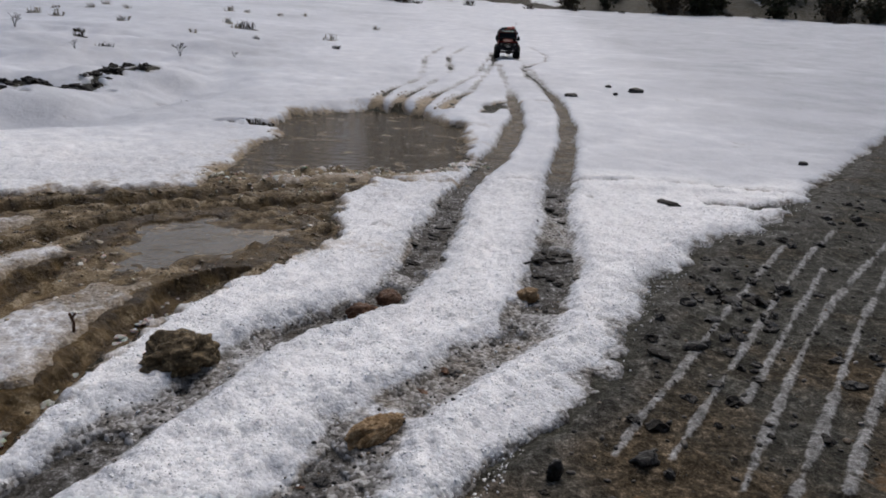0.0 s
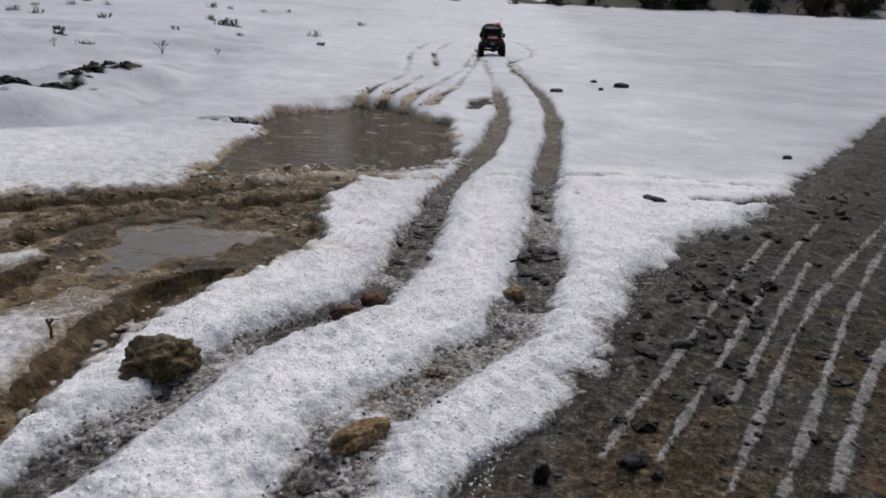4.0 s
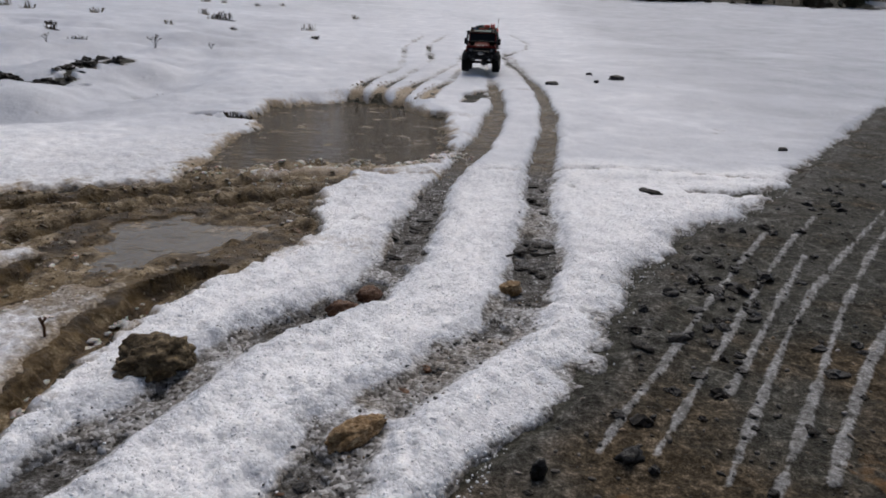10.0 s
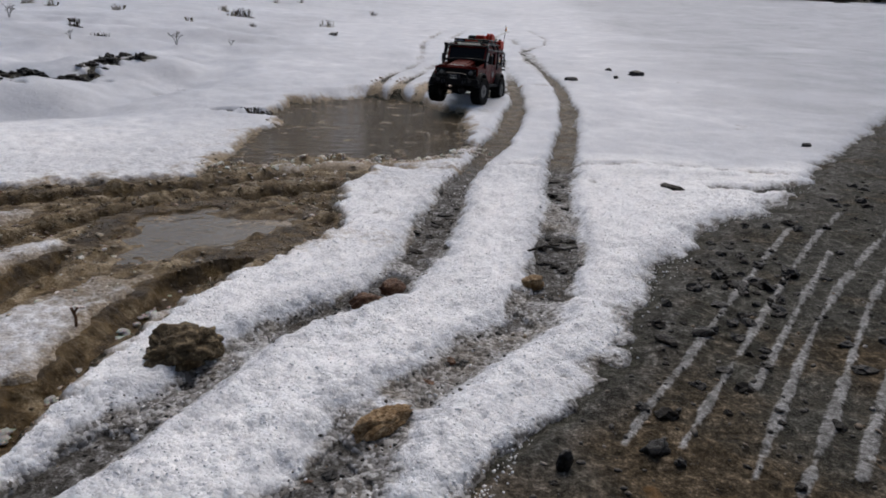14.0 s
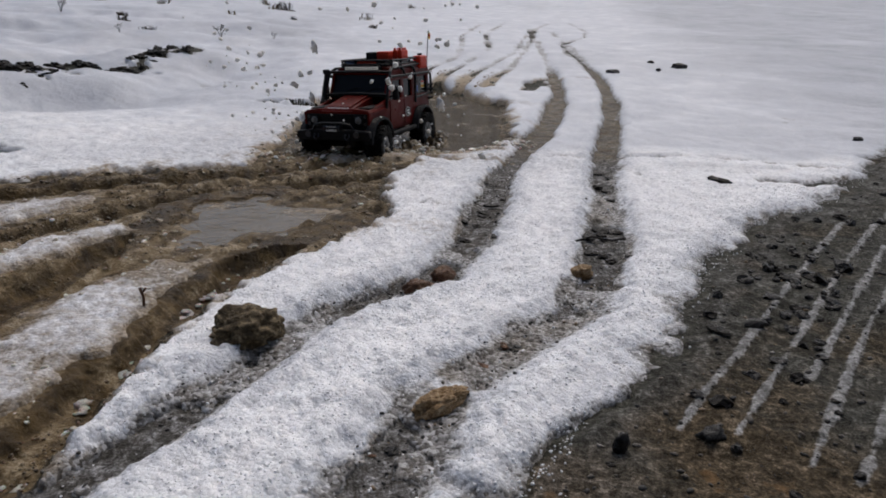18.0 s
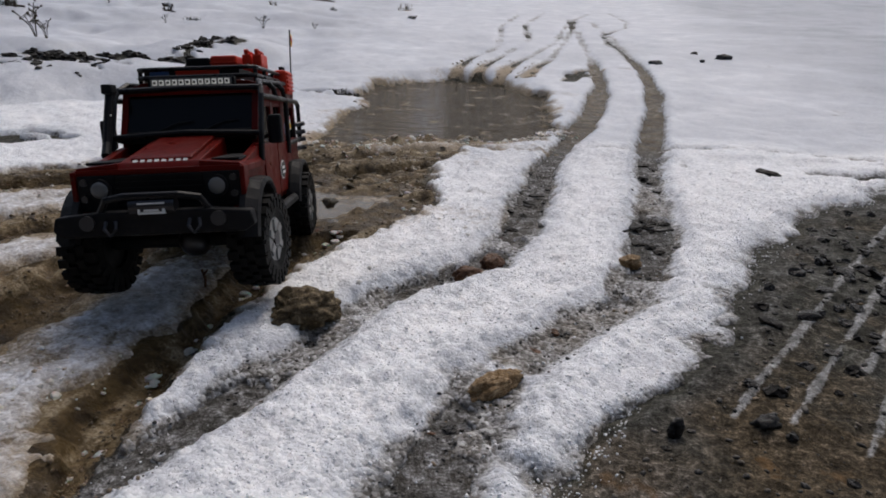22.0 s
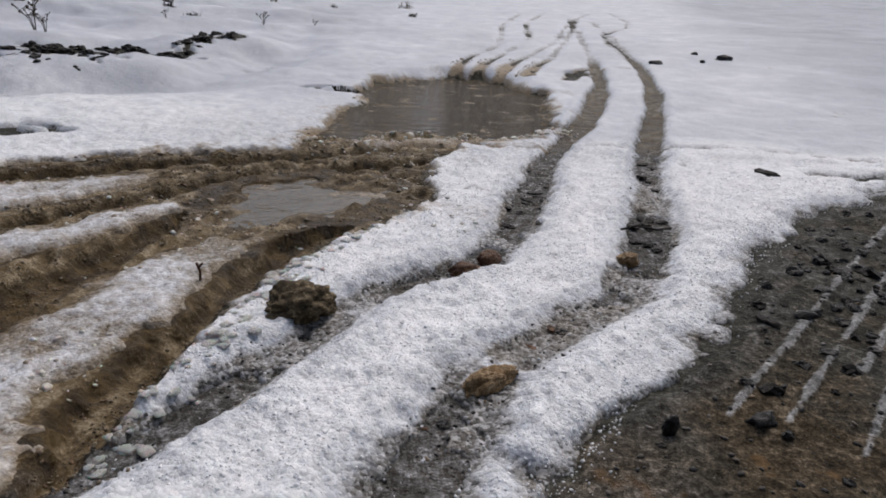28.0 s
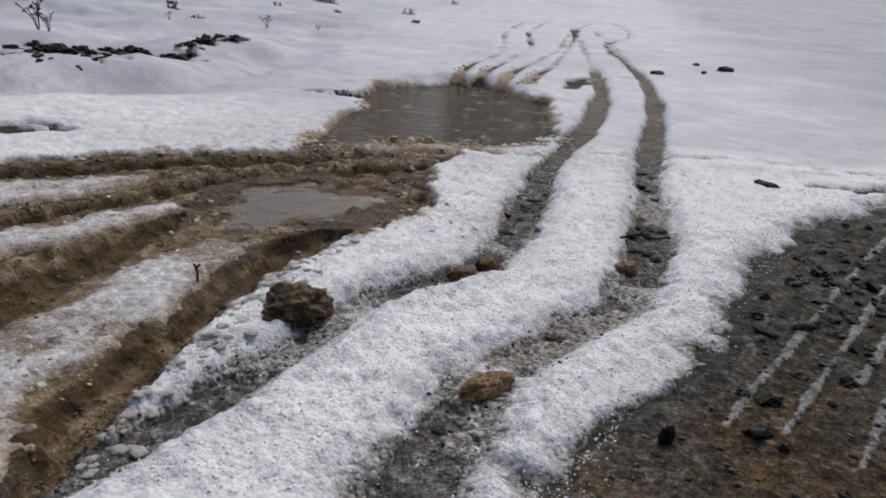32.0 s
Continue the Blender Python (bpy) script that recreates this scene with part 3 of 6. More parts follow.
def puddle(name, area, grow, z, water, label):
    bm = bmesh.new()
    n = len(area)
    cx, cy = sum(p[0] for p in area) / n, sum(p[1] for p in area) / n
    vs = []
    for k in range(n * 4):
        i, f = divmod(k, 4)
        p, q = Vector(area[i]), Vector(area[(i + 1) % n])
        w = p.lerp(q, f / 4)
        d = Vector((w.x - cx, w.y - cy)).normalized() * grow
        vs.append(bm.verts.new((w.x + d.x, w.y + d.y, z)))
    bm.faces.new(vs)
    return tagged(part(name, bm, water), label, "puddle", kind="structure")


puddle("water_far_puddle", FAR_PUDDLE, 0.07, -0.0165, DEEP_WATER, "muddy brown meltwater puddle with ripples")
puddle("water_near_puddle", NEAR_PUDDLE, 0.03, -0.016, SHALLOW_WATER, "shallow muddy meltwater puddle reflecting the sky")


# ---- mesh helpers ----
def box(bm, x0, x1, y0, y1, z0, z1, bevel=0.0, m=None):
    vs = [bm.verts.new((x, y, z)) for x in (x0, x1) for y in (y0, y1) for z in (z0, z1)]
    fs = [bm.faces.new([vs[i] for i in f]) for f in ((0, 1, 3, 2), (4, 6, 7, 5), (0, 4, 5, 1), (2, 3, 7, 6), (0, 2, 6, 4), (1, 5, 7, 3))]
    if m is not None:
        bmesh.ops.transform(bm, matrix=m, verts=vs)
    if bevel:
        es = list({e for f in fs for e in f.edges})
        bmesh.ops.bevel(bm, geom=es, offset=bevel, segments=2, affect="EDGES", profile=0.6)
    return bm


def prism(bm, outline, axis, a, b, bevel=0.0):
    """An outline of two coordinates drawn out along the third axis from a to b."""
    def at(p, d):
        return {"x": (d, *p), "y": (p[0], d, p[1]), "z": (*p, d)}[axis]
    lo = [bm.verts.new(at(p, a)) for p in outline]
    hi = [bm.verts.new(at(p, b)) for p in outline]
    n = len(outline)
    fs = [bm.faces.new(lo), bm.faces.new(hi[::-1])]
    fs += [bm.faces.new([lo[i], hi[i], hi[(i + 1) % n], lo[(i + 1) % n]]) for i in range(n)]
    bmesh.ops.recalc_face_normals(bm, faces=fs)
    if bevel:
        es = [e for e in {e for f in fs for e in f.edges} if e.calc_face_angle(0) > 0.5]
        bmesh.ops.bevel(bm, geom=es, offset=bevel, segments=2, affect="EDGES", profile=0.6)
    return bm


def tube(bm, points, radius, sides=8):
    """A round bar through the points."""
    pts = [Vector(p) for p in points]
    rings = []
    for i, p in enumerate(pts):
        d = (pts[min(i + 1, len(pts) - 1)] - pts[max(i - 1, 0)]).normalized()
        u = d.cross(Vector((0.13, 0.31, 0.94))).normalized()
        w = d.cross(u)
        rings.append([bm.verts.new(p + radius * (math.cos(k * math.tau / sides) * u + math.sin(k * math.tau / sides) * w)) for k in range(sides)])
    for a, b in zip(rings, rings[1:]):
        for k in range(sides):
            bm.faces.new([a[k], a[(k + 1) % sides], b[(k + 1) % sides], b[k]])
    bm.faces.new(rings[0][::-1])
    bm.faces.new(rings[-1])
    return bm


def rod(bm, a, b, radius, sides=10):
    return tube(bm, [a, b], radius, sides)


def disc(bm, centre, axis, radius, depth, segments=24, radius2=None):
    m = Matrix.Translation(centre) @ Vector((0, 0, 1)).rotation_difference(Vector(axis)).to_matrix().to_4x4()
    bmesh.ops.create_cone(bm, cap_ends=True, segments=segments, radius1=radius, radius2=radius if radius2 is None else radius2, depth=depth, matrix=m)
    return bm


# ---- the truck's materials ----
def make_paint():
    m = mat("dusty_red_paint", (0.33, 0.022, 0.018), 0.38)
    n = Nodes(m)
    spots = n.ramp(n.noise(130, 4, 0.7), [(0.60, grey(0)), (0.72, grey(0.55))])
    film = n.ramp(n.noise(14, 4, 0.6), [(0.35, grey(0)), (0.75, grey(0.45))])
    col = n.mix(film, (0.105, 0.0055, 0.0035), (0.052, 0.0075, 0.005))
    col = n.mix(spots, col, (0.06, 0.042, 0.028))
    n.set(Base_Color=col, Roughness=n.ramp(n.noise(40, 3), [(0.3, grey(0.26)), (0.7, grey(0.5))]), Specular_IOR_Level=0.09)
    return m


def make_plastic(name, color, rough=0.6, dirty=0.35):
    m = mat(name, color, rough)
    n = Nodes(m)
    spots = n.ramp(n.noise(90, 4, 0.7), [(0.55, grey(0)), (0.75, grey(dirty))])
    n.set(Base_Color=n.mix(spots, color, (0.055, 0.043, 0.031)), Roughness=n.ramp(n.noise(50, 3), [(0.3, grey(rough - 0.12)), (0.7, grey(min(1, rough + 0.12)))]),
          Normal=n.bump(n.noise(300, 2), 0.0006, 0.5), Specular_IOR_Level=0.18)
    return m


PAINT = make_paint()
PLASTIC = make_plastic("black_plastic", (0.007, 0.007, 0.008), 0.6, 0.15)
TRIM = make_plastic("dark_grey_plastic", (0.008, 0.008, 0.009), 0.65, 0.25)
RUBBER = make_plastic("wet_rubber", (0.004, 0.004, 0.004), 0.7, 0.06)
TUBING = make_plastic("black_coated_tube", (0.010, 0.010, 0.011), 0.35, 0.1)
CAN_RED = make_plastic("orange_red_plastic", (0.62, 0.045, 0.020), 0.42, 0.06)
METAL = mat("bright_metal", (0.55, 0.55, 0.56), 0.32, 1.0)
DARK_METAL = mat("dark_metal", (0.06, 0.06, 0.065), 0.4, 0.9)
RIM = make_plastic("dull_silver_rim", (0.24, 0.24, 0.235), 0.45, 0.6)
WHITE = make_plastic("white_paint", (0.72, 0.72, 0.70), 0.5, 0.1)
YELLOW = mat("yellow_cloth", (0.75, 0.42, 0.03), 0.8)
CLOTH_RED = mat("red_cloth", (0.45, 0.03, 0.02), 0.8)
LENS = mat("lamp_lens", (0.15, 0.15, 0.145), 0.25)
GLASS = mat("smoked_glass", (0.006, 0.007, 0.008), 0.06)
GLASS.node_tree.nodes["Principled BSDF"].inputs["Specular IOR Level"].default_value = 0.12
LED = mat("led_lens", (0.72, 0.72, 0.68), 0.2)
LED.node_tree.nodes["Principled BSDF"].inputs["Emission Color"].default_value = (1.0, 0.98, 0.92, 1)
LED.node_tree.nodes["Principled BSDF"].inputs["Emission Strength"].default_value = 0.2
BLUE = mat("blue_print", (0.05, 0.12, 0.30), 0.5)
GREEN = mat("dark_green_badge", (0.02, 0.03, 0.02), 0.5)


# ---- the truck: x forward, y to its left, z up from the tyres' contact ----
def build_truck():
    truck = tagged(new("toy_truck"), "muddy red radio-controlled off-road truck with loaded roof rack", "toy truck")

    def add(name, fill, material, label="", parent=None, smooth_shade=False):
        bm = bmesh.new()
        fill(bm)
        if not any(k in name for k in ("flare", "axle", "shock", "spring", "diff", "canister", "housing", "jack")):
            for v in bm.verts:
                v.co.x -= 0.024 * min(1.0, max(0.0, (-0.178 - v.co.x) / 0.03))
        if any(k in name for k in ("front_bumper", "bumper_bar", "winch", "fairlead", "shackle", "fog")):
            bmesh.ops.translate(bm, verts=bm.verts, vec=(0.010, 0, 0))
        return part(name, bm, material, parent or truck, label, smooth_shade)

    # tub: side panels with wheel arches, floor and tail
    def arch(cx, n=9, r=0.068, z=0.060):
        return [(cx + r * math.cos(a), max(0.086, z + r * math.sin(a))) for a in [math.pi * (1 - k / n) for k in range(n + 1)]]

    side = [(-0.215, 0.086), *arch(-0.162), *[(x, z) for x, z in arch(0.162)], (0.213, 0.1), (0.213, 0.146), (0.205, 0.151), (0.082, 0.174), (0.078, 0.170), (-0.218, 0.170)]
    side = [p for i, p in enumerate(side) if i == 0 or p != side[i - 1]]
    for s in (-1, 1):
        add("side_panel", lambda bm: prism(bm, side, "y", s * 0.082, s * 0.0925, 0.0016), PAINT)
        # door shut lines are gaps between raised door skins
        add("door", lambda bm: prism(bm, [(-0.028, 0.092), (0.070, 0.092), (0.070, 0.169), (-0.028, 0.169)], "y", s * 0.0925, s * 0.0945, 0.0012), PAINT)
        add("rear_door", lambda bm: prism(bm, [(-0.112, 0.128), (-0.092, 0.092), (-0.032, 0.092), (-0.032, 0.169), (-0.112, 0.169)], "y", s * 0.0925, s * 0.0945, 0.0012), PAINT)
        # upper side with pillars
        def pillars(bm):
            for x0, x1, t0, t1 in ((0.062, 0.081, 0.030, 0.052), (-0.040, -0.020, -0.040, -0.020), (-0.130, -0.100, -0.130, -0.100), (-0.220, -0.206, -0.216, -0.202)):
                prism(bm, [(x0, 0.169), (x1, 0.169), (t1, 0.242), (t0, 0.242)], "y", s * 0.080, s * 0.090, 0.001)
            box(bm, -0.216, 0.050, min(s * 0.078, s * 0.0893), max(s * 0.078, s * 0.0893), 0.222, 0.251, 0.0012)
        add("window_frame", pillars, PAINT)
        for x0, x1, t1 in ((-0.020, 0.064, 0.040), (-0.100, -0.040, -0.040), (-0.206, -0.130, -0.130)):
            add("side_window", lambda bm: prism(bm, [(x0, 0.170), (x1, 0.170), (t1, 0.223), (x0, 0.223)], "y", s * 0.082, s * 0.0865), GLASS, "smoked side window")
        add("rock_slider", lambda bm: tube(bm, [(-0.095, s * 0.093, 0.084), (-0.085, s * 0.104, 0.078), (0.080, s * 0.104, 0.078), (0.092, s * 0.093, 0.084)], 0.007), TRIM)
        for cx, nm in ((0.162, "front_fender_flare"), (-0.162, "rear_fender_flare")):
            def flare(bm):
                n = 14
                rows = []
                for k in range(n + 1):
                    a = math.pi * (0.96 - 0.92 * k / n)
                    ca, sa = math.cos(a), math.sin(a)
                    ring = []
                    for r, yy in ((0.066, 0.091), (0.078, 0.091), (0.079, 0.098), (0.074, 0.112), (0.067, 0.114), (0.065, 0.111)):
                        ring.append(bm.verts.new((cx + r * ca * 1.02, s * yy, 0.062 + min(r * sa, 0.071 + 0.1 * (r * sa - 0.071)))))
                    rows.append(ring)
                for p, q in zip(rows, rows[1:]):
                    for j in range(6):
                        bm.faces.new([p[j], p[(j + 1) % 6], q[(j + 1) % 6], q[j]])
                bm.faces.new(rows[0])
                bm.faces.new(rows[-1][::-1])
                bmesh.ops.recalc_face_normals(bm, faces=bm.faces)
            add(nm, flare, TRIM, "mud-splashed black wheel arch flare", smooth_shade=False)
        # front wing top
        add("front_wing", lambda bm: prism(bm, [(s * 0.046, 0.145), (s * 0.097, 0.143), (s * 0.097, 0.151), (s * 0.092, 0.156), (s * 0.046, 0.160)], "x", 0.084, 0.212, 0.0015), PAINT)
        add("wing_plate", lambda bm: box(bm, 0.095, 0.195, min(s * 0.056, s * 0.089), max(s * 0.056, s * 0.089), 0.1575, 0.1610, 0.0008), TRIM)
        # lamps on the face
        ring = add("headlight", lambda bm: disc(bm, (0.216, s * 0.0663, 0.1305), (1, 0, 0), 0.0128, 0.008, 28), PLASTIC, "round headlight")
        add("lens", lambda bm: bmesh.ops.create_uvsphere(bm, u_segments=20, v_segments=10, radius=0.0102, matrix=Matrix.Translation((0.2190, s * 0.0663, 0.1305)) @ Matrix.Diagonal((0.35, 1, 1, 1))), LENS, "clear lamp lens", ring, True)
        for dz, dy in ((0.009, 0.0185), (-0.010, 0.0185)):
            add("indicator_lamp", lambda bm: disc(bm, (0.2155, s * (0.0663 + dy), 0.1305 + dz), (1, 0, 0), 0.0042, 0.005, 14), DARK_METAL)
        add("wing_edge", lambda bm: box(bm, 0.196, 0.2172, min(s * 0.0925, s * 0.0985), max(s * 0.0925, s * 0.0985), 0.106, 0.152, 0.0015), PAINT)
        # mirror
        mirror = add("wing_mirror", lambda bm: box(bm, 0.060, 0.073, min(s * 0.102, s * 0.120), max(s * 0.102, s * 0.120), 0.171, 0.210, 0.004), PLASTIC, "black door mirror")
        add("mirror_arm", lambda bm: rod(bm, (0.062, s * 0.088, 0.178), (0.066, s * 0.105, 0.184), 0.0028), PLASTIC, "", mirror)
        # inner wheel housings hide the hollow body
        for cx in (0.162, -0.162):
            add("wheel_housing", lambda bm: box(bm, cx - 0.046, cx + 0.046, min(s * 0.045, s * 0.081), max(s * 0.045, s * 0.081), 0.122, 0.142), PLASTIC)
        # shock absorbers
        for cx in (0.140, -0.185):
            shock = add("shock_absorber", lambda bm: rod(bm, (cx, s * 0.064, 0.055), (cx + 0.010, s * 0.056, 0.128), 0.0065, 12), DARK_METAL)
            add("spring", lambda bm: tube(bm, [(cx + 0.0035 * 1 + 0.0095 * math.cos(k * 0.9) + k * 0.00012, s * (0.063 - k * 0.00012) + 0.0095 * math.sin(k * 0.9), 0.066 + k * 0.00085) for k in range(56)], 0.0014, 5), METAL, "coil spring", shock)
    # chassis, axles
    add("chassis_rail", lambda bm: box(bm, -0.225, 0.205, -0.044, 0.044, 0.074, 0.096, 0.003), PLASTIC)
    add("inner_body", lambda bm: box(bm, -0.205, 0.200, -0.080, 0.080, 0.098, 0.150), PLASTIC)
    for cx in (0.162, -0.162):
        ax = add("axle", lambda bm: rod(bm, (cx, -0.082, 0.0585), (cx, 0.082, 0.0585), 0.0085, 12), PLASTIC)
        add("differential", lambda bm: bmesh.ops.create_uvsphere(bm, u_segments=14, v_segments=10, radius=0.021, matrix=Matrix.Translation((cx, 0.018, 0.0585))), DARK_METAL, "", ax, True)
    add("drive_shaft", lambda bm: rod(bm, (-0.14, 0.015, 0.062), (0.14, 0.015, 0.062), 0.004, 8), DARK_METAL)
    # bonnet with raised middle and front face
    add("bonnet", lambda bm: prism(bm, [(0.211, 0.144), (0.213, 0.152), (0.206, 0.160), (0.086, 0.182), (0.080, 0.180), (0.080, 0.145)], "y", -0.047, 0.047, 0.0025), PAINT)
    add("bonnet_bulge", lambda bm: prism(bm, [(0.200, 0.154), (0.199, 0.1640), (0.191, 0.1670), (0.090, 0.1865), (0.084, 0.182)], "y", -0.036, 0.036, 0.0025), PAINT)
    # plain bars stand for the name along the bonnet's front edge
    for k in range(8):
        add("bonnet_letter", lambda bm: box(bm, -0.0012, 0.0012, -0.0024, 0.0024, -0.0019, 0.0019, 0, Matrix.Translation((0.2030, -0.0285 + 0.0082 * k, 0.1605)) @ pose(0, 0, 0, 0, -50, 0)), WHITE)
    add("cowl", lambda bm: box(bm, 0.074, 0.086, -0.088, 0.088, 0.178, 0.190, 0.002), PLASTIC, "black scuttle vent")
    add("grille", lambda bm: box(bm, 0.209, 0.2145, -0.050, 0.050, 0.108, 0.1465, 0.001), PLASTIC, "black grille mesh")
    for k in range(5):
        add("grille_slat", lambda bm: box(bm, 0.214, 0.2165, -0.048, 0.048, 0.116 + 0.0068 * k, 0.1185 + 0.0068 * k), TRIM)
    for s in (-1, 1):
        add("headlight_panel", lambda bm: box(bm, 0.208, 0.2150, min(s * 0.050, s * 0.0925), max(s * 0.050, s * 0.0925), 0.106, 0.147, 0.0015), PLASTIC, "black headlight surround")
    add("front_panel_edge", lambda bm: box(bm, 0.204, 0.2140, -0.097, 0.097, 0.1465, 0.1535, 0.002), PAINT)
    # windscreen, its red frame, roof, tail
    def raked(bm, y0, y1, z0, z1, t):
        def x_at(z):
            return 0.0785 - (z - 0.186) * 0.46
        prism(bm, [(x_at(z0), z0), (x_at(z0) + t, z0), (x_at(z1) + t, z1), (x_at(z1), z1)], "y", y0, y1, 0.0008)
    add("windscreen", lambda bm: raked(bm, -0.082, 0.082, 0.192, 0.241, 0.002), GLASS, "dark windscreen")
    def ws_frame(bm):
        raked(bm, -0.090, -0.082, 0.184, 0.250, 0.005)
        raked(bm, 0.082, 0.090, 0.184, 0.250, 0.005)
        raked(bm, -0.090, 0.090, 0.240, 0.250, 0.0055)
    add("windscreen_frame", ws_frame, PAINT)
    add("windscreen_seal", lambda bm: raked(bm, -0.081, 0.081, 0.184, 0.1935, 0.0062), PLASTIC)
    for y in (-0.040, 0.020):
        add("wiper", lambda bm: tube(bm, [(0.0800, y, 0.193), (0.0760, y + 0.025, 0.203), (0.0750, y + 0.045, 0.205)], 0.0011, 6), PLASTIC)
    add("roof", lambda bm: prism(bm, [(-0.087, 0.248), (0.087, 0.248), (0.085, 0.254), (0.070, 0.2585), (-0.070, 0.2585), (-0.085, 0.254)], "x", -0.216, 0.034, 0.0012), PAINT)
    add("tailgate", lambda bm: box(bm, -0.222, -0.210, -0.090, 0.090, 0.090, 0.250, 0.002), PAINT)
    add("rear_window", lambda bm: box(bm, -0.2245, -0.222, -0.055, 0.055, 0.192, 0.240, 0.0008), GLASS)
    add("cabin_floor", lambda bm: box(bm, -0.205, 0.070, -0.079, 0.079, 0.150, 0.185), PLASTIC)
    # outer tube cage
    R = 0.0040
    for s in (-1, 1):
        add("cage_tube", lambda bm: tube(bm, [(0.098, s * 0.0955, 0.150), (0.092, s * 0.0965, 0.188), (0.071, s * 0.0965, 0.237), (0.060, s * 0.094, 0.248), (0.040, s * 0.088, 0.2565)], R), TUBING)
        add("cage_tube", lambda bm: tube(bm, [(0.072, s * 0.0965, 0.235), (-0.205, s * 0.0965, 0.232), (-0.222, s * 0.0965, 0.226), (-0.226, s * 0.0965, 0.190), (-0.224, s * 0.0955, 0.165)], R), TUBING)
        add("cage_tube", lambda bm: tube(bm, [(-0.115, s * 0.0965, 0.148), (-0.117, s * 0.0970, 0.232), (-0.113, s * 0.094, 0.250), (-0.100, s * 0.084, 0.262)], R), TUBING)
        add("cage_tube", lambda bm: tube(bm, [(-0.036, s * 0.0965, 0.234), (-0.034, s * 0.095, 0.248), (-0.022, s * 0.084, 0.262)], R), TUBING)
        add("cage_tube", lambda bm: tube(bm, [(-0.117, s * 0.0965, 0.163), (-0.224, s * 0.0965, 0.167)], 0.0035), TUBING)
        add("cage_tube", lambda bm: tube(bm, [(0.042, s * 0.088, 0.256), (-0.20, s * 0.088, 0.262)], 0.0035), TUBING)
    add("cage_tube", lambda bm: tube(bm, [(0.0925, -0.094, 0.1865), (0.0945, 0.0, 0.1905), (0.0925, 0.094, 0.1865)], R), TUBING)
    add("cage_tube", lambda bm: tube(bm, [(0.061, -0.094, 0.247), (0.062, 0.0, 0.249), (0.061, 0.094, 0.247)], R), TUBING)
    # roof rack
    rack = add("roof_rack", lambda bm: box(bm, -0.195, 0.016, 0.0, 0.010, 0.2635, 0.2665), TUBING, "black tube roof rack")
    for y in (-0.07, -0.045, -0.02, 0.03, 0.055, 0.075):
        add("rack_slat", lambda bm: box(bm, -0.195, 0.016, y - 0.005, y + 0.005, 0.2635, 0.2665), TUBING, "", rack)
    for z, r in ((0.2655, 0.0032), (0.2770, 0.0030)):
        add("rack_rail", lambda bm: tube(bm, [(0.016, -0.080, z), (0.022, -0.072, z), (0.022, 0.072, z), (0.016, 0.080, z), (-0.190, 0.080, z), (-0.198, 0.072, z), (-0.198, -0.072, z), (-0.190, -0.080, z), (0.016, -0.080, z)], r), TUBING, "", rack)
    for x in (0.012, -0.050, -0.115, -0.185):
        for s in (-1, 1):
            add("rack_post", lambda bm: rod(bm, (x, s * 0.080, 0.256), (x, s * 0.080, 0.277), 0.0030), TUBING, "", rack)
    bar = add("light_bar", lambda bm: box(bm, 0.037, 0.050, -0.058, 0.058, 0.2510, 0.2635, 0.0015), PLASTIC, "long LED light bar")
    for k in range(12):
        add("led", lambda bm: box(bm, 0.0500, 0.0516, -0.0516 + 0.0088 * k, -0.0452 + 0.0088 * k, 0.2536, 0.2608, 0.0008), LED, "", bar)
        add("led_chip", lambda bm: box(bm, 0.0512, 0.0522, -0.0500 + 0.0088 * k, -0.0468 + 0.0088 * k, 0.2556, 0.2588), TRIM, "", bar)
    add("led_reflector", lambda bm: box(bm, 0.0490, 0.0506, -0.0545, 0.0545, 0.2525, 0.2620), LENS, "silver reflector strip", bar)
    # load on the rack: flat board with prints, black box, red boxes, red cans
    board = add("recovery_board", lambda bm: box(bm, -0.070, 0.015, -0.074, 0.058, 0.2668, 0.2760, 0.001), TRIM, "dark board with worn prints")
    add("print", lambda bm: box(bm, 0.0152, 0.0160, -0.066, -0.040, 0.2690, 0.2740), BLUE, "blue worn print", board)
    add("print", lambda bm: box(bm, 0.0152, 0.0160, -0.030, 0.030, 0.2690, 0.2745), CAN_RED, "red worn print", board)
    add("cargo_box", lambda bm: box(bm, -0.100, -0.056, -0.036, -0.002, 0.2665, 0.298, 0.003), PLASTIC, "black cargo box")
    crate = add("cargo_crate", lambda bm: box(bm, -0.105, -0.056, 0.000, 0.039, 0.2765, 0.3005, 0.004), CAN_RED, "orange-red plastic case")
    add("case_band", lambda bm: box(bm, -0.106, -0.055, -0.001, 0.040, 0.2885, 0.2910, 0.0008), CAN_RED, "", crate)
    for k in range(2):
        y = 0.050 + 0.016 * k
        can = add("jerrycan", lambda bm: box(bm, -0.125, -0.075, y - 0.0068, y + 0.0068, 0.2725, 0.303, 0.003), CAN_RED, "red jerrycan")
        for dx in (-0.018, -0.002):
            add("can_handle", lambda bm: tube(bm, [(-0.100 + dx - 0.006, y, 0.302), (-0.100 + dx - 0.005, y, 0.308), (-0.100 + dx + 0.005, y, 0.308), (-0.100 + dx + 0.006, y, 0.302)], 0.0018, 6), CAN_RED, "", can)
        add("can_cap", lambda bm: rod(bm, (-0.080, y, 0.302), (-0.078, y, 0.310), 0.0035), CAN_RED, "", can)
        add("can_rib", lambda bm: box(bm, -0.118, -0.082, y - 0.0075, y + 0.0075, 0.285, 0.288, 0.0005), CAN_RED, "", can)
    side_can = add("side_canister", lambda bm: box(bm, -0.227, -0.168, 0.070, 0.094, 0.2440, 0.2840, 0.006), CAN_RED, "flat red fuel canister on the rack's corner")
